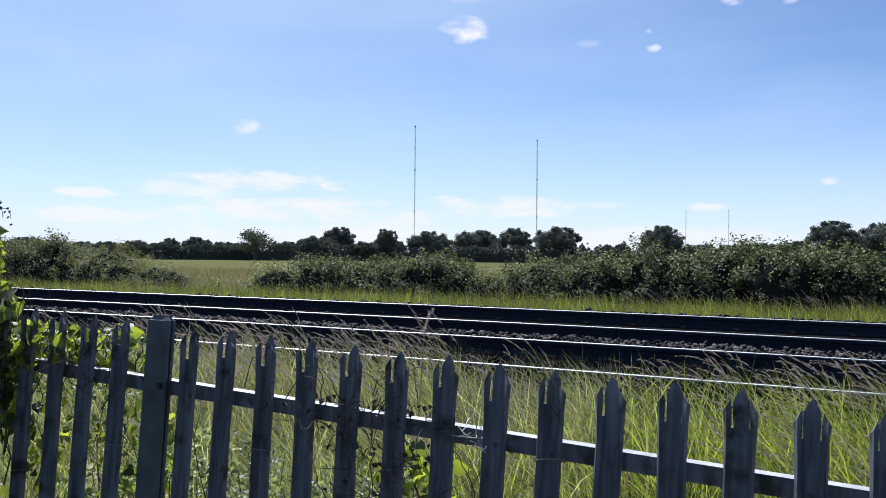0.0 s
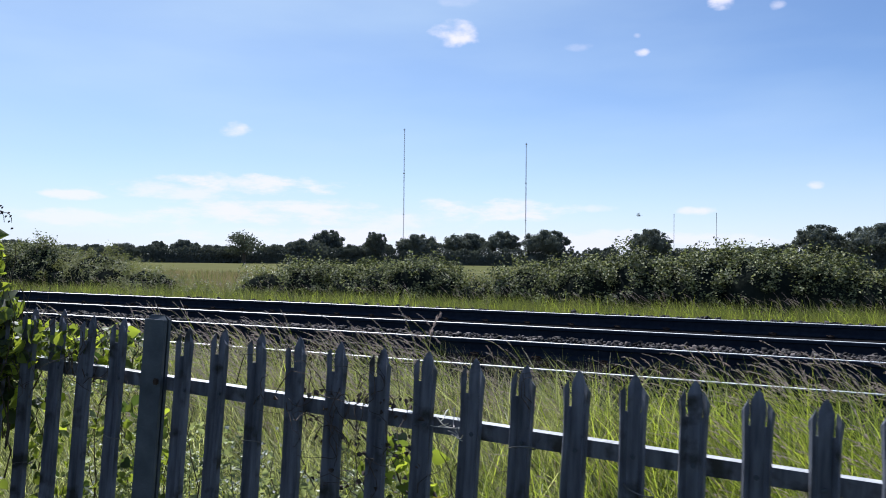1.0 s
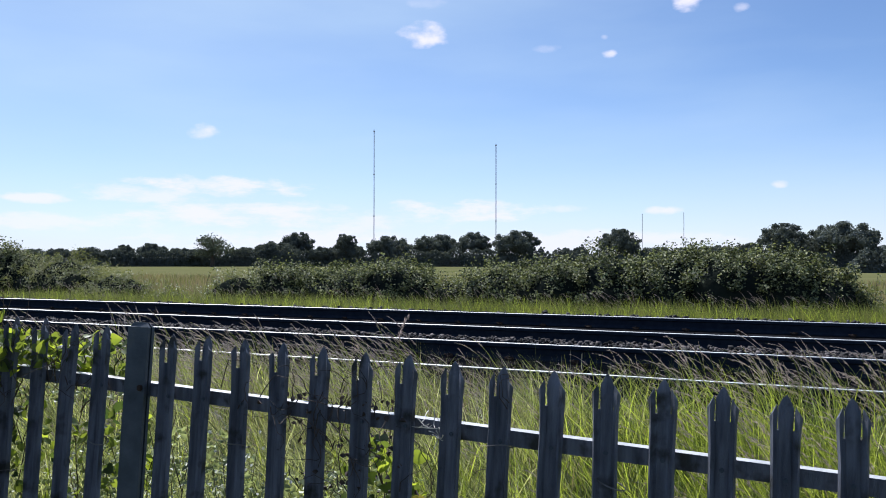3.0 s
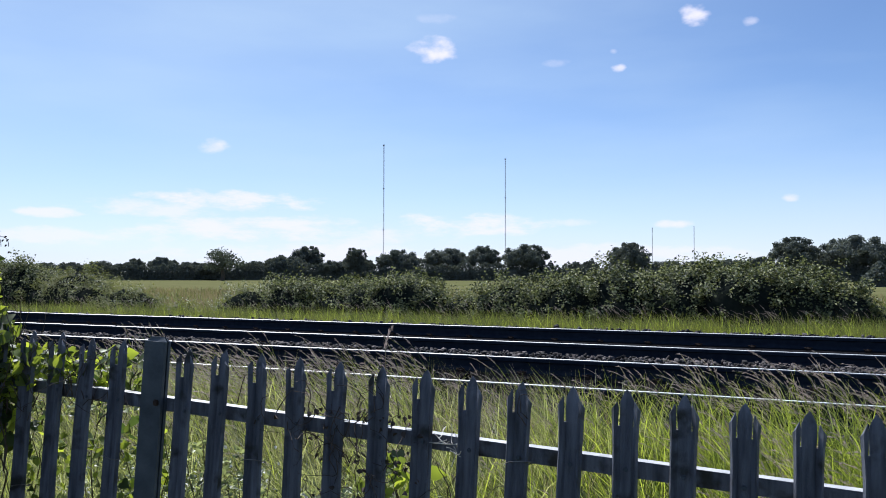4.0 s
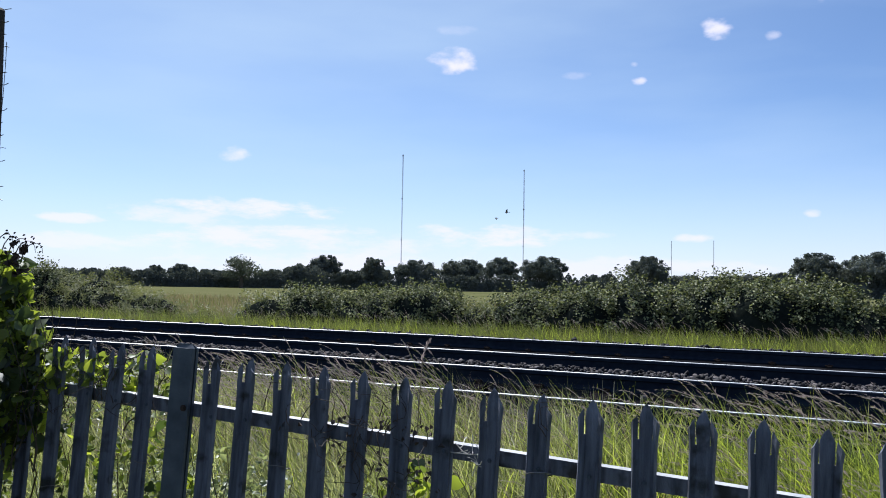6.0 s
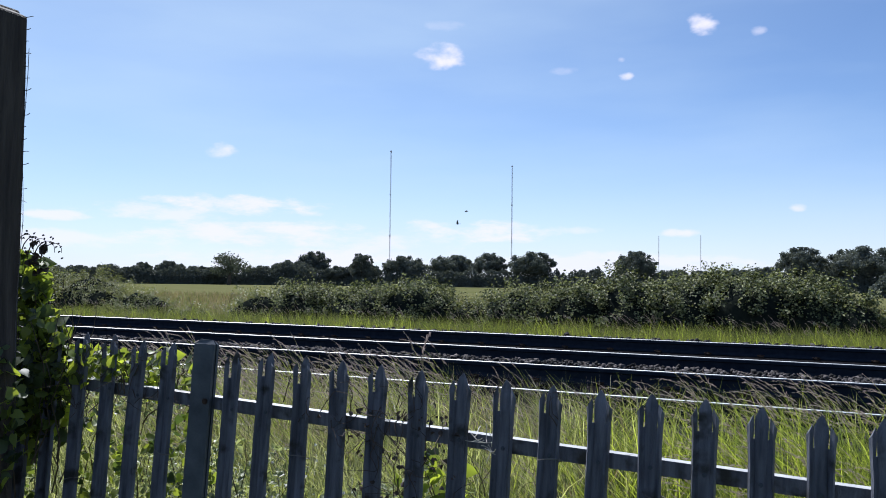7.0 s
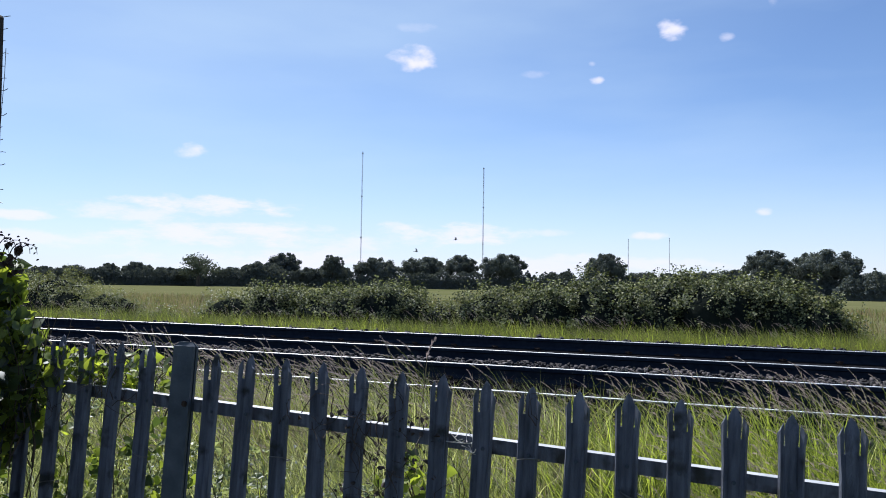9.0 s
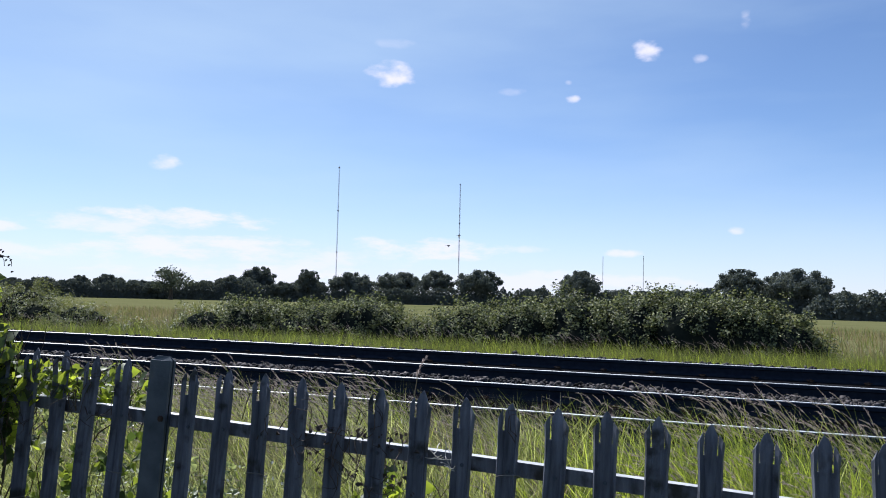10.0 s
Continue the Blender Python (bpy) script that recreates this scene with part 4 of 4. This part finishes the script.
def dead_tangle():
    rng = np.random.default_rng(51)
    tangle = tagged(new("dead_vine_tangle"), "dry brown vine stems tangled round the fence pales", "vine")
    for i in range(130):
        k = rng.choice([4.4, 5.1, 5.6, 6.2, 6.9, 3.2, 9.1, -1.6, -2.5, -3.4, -4.2], p=[.11, .18, .18, .12, .06, .04, .04, .05, .08, .08, .06])
        p0 = fence_point(k)
        p = np.array([p0.x + rng.normal() * 0.05, p0.y + rng.uniform(-0.05, 0.06) - 0.03, (1.25 - 0.95 * rng.random() ** 1.6) if k > 0 else rng.uniform(1.15, 1.4)])
        d = np.array([rng.normal() * 0.6, rng.normal() * 0.12, rng.choice([-1.0, 1.0])])
        pts = []
        for j in range(9):
            pts.append(tuple(p))
            d = d + rng.normal(size=3) * [0.55, 0.15, 0.35]
            d /= np.linalg.norm(d)
            p = p + d * rng.uniform(0.012, 0.036)
            p[2] = min(p[2], TIP_Z - (0.09 if k > 0 else 0.0))
        child("vine_stem", mesh_of("vine_stem", *tube(pts, np.linspace(0.0019, 0.0007, 9), 4), VINE_DEAD), tangle)
    c = 190
    at = [fence_point(k) for k in rng.choice([4.5, 5.0, 5.5, 6.0, 6.5], c)]
    q = np.array([(p.x + rng.normal() * 0.06, p.y + rng.uniform(-0.04, 0.06), 1.22 - 0.5 * rng.random() ** 1.4) for p in at])
    nrm = rng.normal(size=(c, 3)) + [0, -0.5, 0.4]
    v, f = leaf_arrays(q, rng.uniform(0.012, 0.028, c), nrm / np.linalg.norm(nrm, axis=1)[:, None], rng, 0.35)
    child("dead_leaves", arrays_mesh("dead_leaves", [(v, f, 0)], VINE_DEAD), tangle, None, "shrivelled brown leaves")
    # curled shoot over the climber
    s = Soup()
    for j in range(5):
        pts = [(-3.16 + 0.02 * j + 0.13 * t - 0.02 * math.sin(6 * t), 1.93 + 0.02 * j, 1.70 + (0.17 - 0.02 * j) * math.sin(2.6 * t) + 0.01 * j) for t in np.linspace(0, 1, 10)]
        s.add(*tube(pts, np.linspace(0.003, 0.0012, 10), 4))
        for t in np.linspace(0.3, 1, 9):
            c = np.array(pts[int(t * 9)])
            v, f = leaf_arrays(c[None] + rng.normal(size=(1, 3)) * 0.012, np.array([0.015]), np.array([[0.3, -0.8, 0.3]]), rng)
            s.add(v, f)
    for j in range(16):
        c = np.array([[-3.03 + rng.normal() * 0.018, 1.95 + rng.normal() * 0.02, 1.83 - 0.009 * j]])
        v, f = leaf_arrays(c, rng.uniform(0.025, 0.045, 1), np.array([[0.7, -0.6, 0.1]]) + rng.normal(size=(1, 3)) * 0.2, rng, 0.4)
        s.add(v, f)
    tagged(new("withered_shoot", s.mesh("withered_shoot", VINE_DEAD)), "withered brown shoot curling above the climber", "vine")
    for k, dz in ((-1, -0.42), (3, -0.36), (9.0, -0.24), (-4, -0.6), (11.1, -0.30)):
        p0 = fence_point(k, dz)
        pts = [(p0.x + 0.04 * math.cos(a), p0.y - 0.012 + 0.03 * math.sin(a) + 0.05 * dz, p0.z + 0.012 * math.sin(a * 1.0 + k)) for a in np.linspace(0, 6.0, 14)]
        v, f = tube(pts, [0.0022] * 14, 5)
        tagged(new("wire_tie", mesh_of("wire_tie", v, f, WIRE)), "rusty twist of wire bound round a fence pale", "wire", group="wire ties")
    # stands for a clump of dried leaf and grass, drawn whitish
    s = Soup()
    for j in range(10):
        p0 = fence_point(7.5 + rng.normal() * 0.12, -0.21)
        p = np.array([p0.x, p0.y - 0.02, p0.z + rng.normal() * 0.012])
        pts, d = [], np.array([rng.choice([-1, 1]), 0, 0.1])
        for q in range(6):
            pts.append(tuple(p))
            d = d + rng.normal(size=3) * 0.5
            p = p + d / np.linalg.norm(d) * 0.013
        s.add(*tube(pts, [0.0016] * 6, 4))
    tagged(new("dried_plant_shred", s.mesh("dried_plant_shred", WISP)), "whitish shred of dried plant snagged on the fence rail", "litter")


dead_tangle()


# ---------------------------------------------------------------- distant trees, hedgerow, masts
def build_tree(az, el, wide, seed, dist=250.0, mat=None, airy=False, foot=0.12, label=""):
    rng = np.random.default_rng(seed)
    at = bearing(az, 0, dist)
    h = 1.65 + dist * math.tan(radians(el))
    w = dist * radians(wide) / 2
    tree = tagged(new("tree"), label or "dark broadleaf tree with a rounded summer crown at a field edge", "tree", group="field edge trees")
    tree.location = (at.x, at.y, 0)
    s = Soup()
    s.add(*tube([(0, 0, -0.2), (0.1, 0, h * 0.2), (0, 0.1, h * 0.45), (0.1, 0, h * 0.8)], [w * 0.09, w * 0.07, w * 0.05, w * 0.015], 7))
    for i in range(7):
        a = i * 2.4 + rng.uniform(0, 1)
        z = h * rng.uniform(0.25, 0.6)
        s.add(*tube([(0, 0, z), (math.cos(a) * w * 0.4, math.sin(a) * w * 0.4, z + h * 0.12), (math.cos(a) * w * 0.75, math.sin(a) * w * 0.75, z + h * 0.2)], [w * 0.035, w * 0.02, w * 0.006], 5))
    child("trunk", s.mesh("trunk", BARK), tree)
    lobes, many = [], 15 if airy else 22
    mid = h * (0.5 + foot * 0.5)
    for i in range(many):
        if airy:
            a, z = rng.uniform(0, 6.28), rng.uniform(foot + 0.10, 0.80)
            reach = w * (1.0 - abs(z - 0.48) * 1.15) * rng.uniform(0.35, 0.72)
            lobes.append((math.cos(a) * reach, math.sin(a) * reach, z * h, w * rng.uniform(0.17, 0.29)))
        else:                                    # boughs set out over a dome
            u = 1 - 1.35 * (i + 0.5) / many + rng.uniform(-0.05, 0.05)
            a, flat = i * 2.39996 + rng.uniform(-0.3, 0.3), math.sqrt(max(0.0, 1 - u * u))
            lr = w * rng.uniform(0.17, 0.36)
            out, up = (w - lr * 0.8) * rng.uniform(0.68, 1.08), (h - mid - lr * 0.8) * rng.uniform(0.76, 1.0)
            lobes.append((math.cos(a) * flat * out, math.sin(a) * flat * out, mid + u * up, lr))
    for i in range(0 if airy else 20):           # small sprays that break the outline
        a, u = rng.uniform(0, 6.28), rng.uniform(0.0, 1.0)
        flat = math.sqrt(1 - u * u)
        lr = w * rng.uniform(0.09, 0.16)
        lobes.append((math.cos(a) * flat * w, math.sin(a) * flat * w, mid + u * (h - mid - lr * 0.5), lr))
    if airy:
        lobes.append((0, 0, h - w * 0.42, w * 0.42))
    lobes.append((0.1 * w, 0, h * 0.5, w * 0.5))
    if not airy:
        lobes += [(w * 0.5 * c, w * 0.3 * c, h * 0.2, w * 0.5) for c in (-1, 0, 1)]
    per = 330 if not airy else 170
    qs, ds = [], []
    for lx, ly, lz, lr in lobes:
        many = int(per * min(1.0, (lr / (0.27 * w)) ** 2)) + 25
        d = rng.normal(size=(many, 3))
        d /= np.linalg.norm(d, axis=1)[:, None]
        q = np.array([lx, ly, lz]) + d * (rng.uniform(0.5, 1.18, many) * lr)[:, None] * [1, 1, 0.82]
        qs.append(q), ds.append(d)
    q, d = np.concatenate(qs), np.concatenate(ds)
    q[:, 2] = np.clip(q[:, 2], h * foot * 0.5, h)
    n = d * 0.7 + rng.normal(size=d.shape) * 0.6
    n /= np.linalg.norm(n, axis=1)[:, None]
    v, f = leaf_arrays(q, rng.uniform(0.45, 1.1, len(q)) * (w * 0.05 + 0.2), n, rng)
    chunks = [(v, f, 0)]
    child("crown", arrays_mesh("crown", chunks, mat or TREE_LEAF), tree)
    if not airy:
        cs = Soup()
        for lx, ly, lz, lr in lobes:
            bm = bmesh.new()
            bmesh.ops.create_icosphere(bm, subdivisions=2, radius=1)
            cs.add([((p.co.x * lr * 0.62 + lx), (p.co.y * lr * 0.62 + ly), (p.co.z * lr * 0.5 + lz)) for p in bm.verts], [[u.index for u in g.verts] for g in bm.faces])
            bm.free()
        child("inner_canopy", cs.mesh("inner_canopy", TREE_LEAF), tree)


TREES = [(-57.5, 0.9, 2.4), (-54.84, 1.02, 2.5), (-53.2, 0.62, 2.5), (-51.33, 0.79, 1.9), (-49.94, 0.81, 2.1), (-48.16, 0.96, 2.1),
         (-46.9, 0.75, 1.6), (-45.9, 1.12, 1.42), (-44.17, 1.23, 2.2), (-42.37, 0.93, 1.8), (-41.2, 0.85, 1.6), (-38.04, 1.0, 2.2),
         (-36.11, 1.44, 2.3), (-34.2, 2.12, 2.5), (-35.1, 1.3, 2.0), (-32.54, 1.07, 1.9), (-30.6, 1.35, 2.5), (-27.56, 1.88, 3.3), (-24.1, 1.99, 3.4),
         (-21.32, 2.22, 2.6), (-18.24, 2.28, 3.5), (-14.6, 1.0, 1.4), (-13.6, 1.1, 1.4), (-10.75, 2.37, 3.0), (-8.3, 1.1, 2.4),
         (-6.2, 1.0, 2.2), (-4.0, 1.15, 2.4), (-1.9, 1.3, 2.0), (0.08, 2.62, 3.2), (1.9, 1.7, 2.2), (3.75, 2.65, 4.4), (6.4, 1.2, 2.6)]
for i, (az, el, wide) in enumerate(TREES):
    build_tree(az, el, wide * 0.98, 100 + i, 250 + (i * 37 % 23))
build_tree(-40.16, 2.05, 3.5, 150, 240, TREE_PALE, True, 0.2, "tall airy pale green tree above a hedgerow")
build_tree(-30.73, 2.17, 1.7, 151, 252, None, False, 0.0)


def hedgerow(name, label, rows, dist, mat, size, density):
    """A belt of foliage along bearings: rows of (bearing, height of the top in metres)."""
    rng = np.random.default_rng(71)
    azs, tops = np.array([r[0] for r in rows]), np.array([r[1] for r in rows])
    span = radians(azs[-1] - azs[0]) * dist
    c = int(span * density)
    a = rng.uniform(azs[0], azs[-1], c)
    t = np.interp(a, azs, tops) * (1 + 0.45 * np.array([noise.noise((v * 1.3, 7, 0)) for v in a]) + 0.25 * np.array([noise.noise((v * 4.0, 3, 0)) for v in a]))
    z = t * rng.uniform(0.02, 1.0, c) ** 0.7
    d = dist - rng.uniform(0, 2.5, c) * np.sqrt(np.clip(1 - (z / t) ** 2, 0, 1)) + 1.0
    q = np.stack([np.sin(np.radians(a)) * d, np.cos(np.radians(a)) * d, z], 1)
    n = rng.normal(size=(c, 3)) + [0, -0.6, 0.4]
    n /= np.linalg.norm(n, axis=1)[:, None]
    v, f = leaf_arrays(q, rng.uniform(0.6, 1.3, c) * size, n, rng)
    # solid heart of the belt
    cs = Soup()
    grid = np.arange(azs[0], azs[-1], 0.25)
    prof = []
    for g in grid:
        top = np.interp(g, azs, tops) * 0.62
        p, r = bearing(g, 0, dist), bearing(g, 0, dist + 2.0)
        prof.append([(p.x, p.y, -0.2), (p.x, p.y, top * 0.8), ((p.x + r.x) / 2, (p.y + r.y) / 2, top), (r.x, r.y, top * 0.8), (r.x, r.y, -0.2)])
    vs = [p for row in prof for p in row]
    fs = [(i * 5 + j, i * 5 + j + 1, i * 5 + j + 6, i * 5 + j + 5) for i in range(len(prof) - 1) for j in range(4)]
    me = arrays_mesh(name, [(v, f, 0), (np.array(vs, float), np.array(fs), 0)], mat)
    tagged(new(name, me), label, "hedgerow", kind="stuff")


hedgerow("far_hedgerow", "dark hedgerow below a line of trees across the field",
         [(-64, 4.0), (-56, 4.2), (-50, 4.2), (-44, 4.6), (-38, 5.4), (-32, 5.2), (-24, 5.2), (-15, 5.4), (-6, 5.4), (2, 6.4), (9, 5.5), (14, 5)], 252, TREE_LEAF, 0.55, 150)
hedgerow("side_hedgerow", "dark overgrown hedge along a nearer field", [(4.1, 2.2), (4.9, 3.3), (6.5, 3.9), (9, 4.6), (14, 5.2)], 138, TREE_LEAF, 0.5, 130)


def build_mast(az, el, dist, width, leg_r):
    mast = tagged(new("radio_mast"), "tall slender grey lattice radio mast far beyond the trees", "mast", group="radio masts")
    h = 1.65 + dist * math.tan(radians(el))
    mast.location = bearing(az, 0, dist)
    corner = [(math.cos(a) * width / 1.73, math.sin(a) * width / 1.73) for a in (0.5, 2.594, 4.689)]
    for cx, cy in corner:
        v, f = tube([(cx, cy, -0.3), (cx, cy, h)], [leg_r, leg_r], 6)
        child("leg", mesh_of("leg", v, f, MAST), mast)
    s = Soup()
    z, step, i = 0.0, width * 2.2, 0
    while z < h - step:
        for a in range(3):
            p, q = corner[a], corner[(a + 1) % 3]
            if i % 2:
                p, q = q, p
            s.add(*tube([(*p, z), (*q, z + step)], [leg_r * 0.6] * 2, 4))
        z, i = z + step, i + 1
    child("bracing", s.mesh("bracing", MAST), mast)
    for frac in (0.35, 0.66, 0.985):
        v, f = prism([(-width * 0.8, frac * h), (width * 0.8, frac * h), (width * 0.8, frac * h + width), (-width * 0.8, frac * h + width)], -width * 0.8, width * 0.8)
        child("platform", mesh_of("platform", v, f, MAST), mast)


for az, el, dist, width, leg_r in ((-28.69, 9.63, 680, 0.75, 0.10), (-19.69, 8.64, 759, 0.8, 0.11), (-9.18, 3.45, 1913, 1.0, 0.16), (-6.34, 3.5, 1886, 1.0, 0.16)):
    build_mast(az, el, dist, width, leg_r)


# ---------------------------------------------------------------- birds
def build_bird():
    bird = tagged(new("bird"), "dark long-winged bird gliding over the field", "bird", group="birds")
    bm = bmesh.new()
    bmesh.ops.create_icosphere(bm, subdivisions=2, radius=1)
    for v in bm.verts:
        y = v.co.y
        r = 0.075 * (1 - 0.35 * max(y, 0) - 0.6 * max(-y, 0) ** 1.5)
        v.co = Vector((v.co.x * r, y * 0.24, v.co.z * r * 0.9))
    child("body", from_bm("body", bm, FEATHER, True), bird)
    bird.scale = (1.35, 1.35, 1.35)
    v = [(0.03, -0.22, 0), (-0.03, -0.22, 0), (-0.07, -0.38, 0.0), (0.07, -0.38, 0.0), (0, -0.3, 0.012)]
    child("tail", mesh_of("tail", v, [(0, 1, 4), (1, 2, 4), (2, 3, 4), (3, 0, 4), (3, 2, 1, 0)], FEATHER), bird)
    wings = []
    for s in (-1, 1):
        pts = [(0.03, 0.09, 0), (0.22, 0.15, 0.02), (0.42, 0.06, 0.01), (0.56, -0.10, 0), (0.36, -0.06, 0), (0.18, -0.09, 0), (0.03, -0.11, 0)]
        vs = [(s * a, b, c + 0.012) for a, b, c in pts] + [(s * a, b, c - 0.006) for a, b, c in pts]
        n = len(pts)
        fs = [tuple(range(n)), tuple(range(n, 2 * n))[::-1]] + [(i, n + i, n + (i + 1) % n, (i + 1) % n) for i in range(n)]
        wings.append(child("wing", mesh_of("wing", vs, fs, FEATHER), bird))
    return bird, wings


BIRDS = [build_bird(), build_bird()]
# seconds, bearing, height angle
FLIGHT_1 = [(0.0, -2.0, 1.0), (0.4, -5.83, 2.19), (0.6, -7.75, 2.75), (0.8, -9.67, 3.06), (1.0, -11.59, 3.34), (1.2, -13.32, 3.78), (1.4, -15.15, 3.86),
            (1.6, -16.85, 3.79), (1.8, -18.58, 3.41), (2.0, -20.24, 2.9), (2.2, -21.9, 2.3), (2.4, -23.58, 1.75), (3.0, -26.5, 1.0), (3.8, -25.0, 0.8),
            (4.5, -22.0, 1.6), (5.0, -20.81, 2.93), (5.3, -20.39, 3.77), (5.5, -20.62, 4.31), (5.7, -20.93, 4.65), (5.9, -21.5, 4.98), (6.2, -21.96, 5.17),
            (6.8, -23.4, 4.6), (7.3, -24.47, 3.63), (7.5, -25.08, 2.93), (7.9, -25.02, 2.28), (8.5, -23.79, 2.4), (8.8, -22.68, 2.89), (9.0, -21.75, 3.32),
            (9.3, -20.56, 3.97), (9.6, -20.28, 4.48), (10.0, -19.76, 4.85)]
FLIGHT_2 = [(0.0, -30.0, 0.4), (2.5, -30.0, 0.4), (3.8, -25.0, 0.5), (4.5, -22.0, 1.4), (5.0, -20.68, 2.68), (5.3, -20.14, 3.56), (5.5, -20.24, 4.31),
            (5.7, -20.44, 4.77), (5.9, -20.84, 5.32), (6.2, -21.05, 5.68), (6.8, -22.5, 5.4), (7.3, -24.19, 4.84), (7.5, -25.22, 4.39), (7.7, -26.27, 3.8), (7.9, -26.83, 3.47),
            (8.5, -26.75, 2.66), (8.8, -25.81, 2.45), (9.0, -24.66, 2.4), (9.3, -22.92, 2.72), (9.6, -21.89, 3.23), (10.0, -20.53, 4.08)]

# strength of the wind, second by second
GUSTS = [(0.0, 0.75), (0.5, 0.55), (1.0, 0.6), (1.5, 0.5), (2.0, 0.35), (2.5, 0.25), (3.3, 0.4), (4.0, 0.6), (4.5, 0.9), (5.0, 0.8), (5.5, 1.0), (6.0, 0.95),
         (6.8, 0.8), (7.5, 0.8), (8.0, 0.4), (8.5, 0.4), (9.0, 0.4), (9.5, 0.75), (10.0, 0.85)]


def motions():
    for ob, x, y, z, phase, s in TUFTS:
        rows = []
        for i in range(51):
            t = i * 0.2
            g = float(np.interp(t + 0.05 * x, [a for a, _ in GUSTS], [b for _, b in GUSTS]))
            lean = 2 + 13 * g + (2.0 + 3.0 * g) * math.sin(2 * math.pi * 1.15 * t + 0.9 * x + phase * 0.35)
            turn = 3.0 * math.sin(2 * math.pi * 0.4 * t + phase)
            rows.append((t, pose(x, y, z, turn, -lean, math.degrees(phase) * 0.1)))
        walk(ob, rows)
        ob.scale = (s, s, s)
    walk(STALK, [(t, pose(-1.30, 2.3, 0.05, 0, lean, 0)) for t, lean in STALK_LEAN])
    for (bird, wings), flight, beat in zip(BIRDS, (FLIGHT_1, FLIGHT_2), (0.0, 1.3)):
        at = [(t, bearing(az, el, 130) + Vector((0, 0, 1.65))) for t, az, el in flight]
        rows, yaw = [], None
        for i, (t, p) in enumerate(at):
            a, b = at[max(i - 1, 0)][1], at[min(i + 1, len(at) - 1)][1]
            d = b - a
            goal = math.degrees(math.atan2(-d.x, d.y)) if d.length > 0.3 else (yaw or 0)
            if yaw is not None:
                step = (goal - yaw + 180) % 360 - 180
                goal = yaw + max(-70, min(70, step))
            yaw = goal
            rows.append((t, Matrix.Translation(p) @ pose(0, 0, 0, 0, 0, yaw) @ pose(0, 0, 0, 0, 28 * math.sin(t * 2.1 + beat), 0)))
        walk(bird, rows)
        for s, wing in zip((-1, 1), wings):
            walk(wing, [(i * 0.1, pose(0, 0, 0, 0, -s * (12 + 30 * math.sin(i * 1.55 + beat)), 0)) for i in range(101)])


motions()
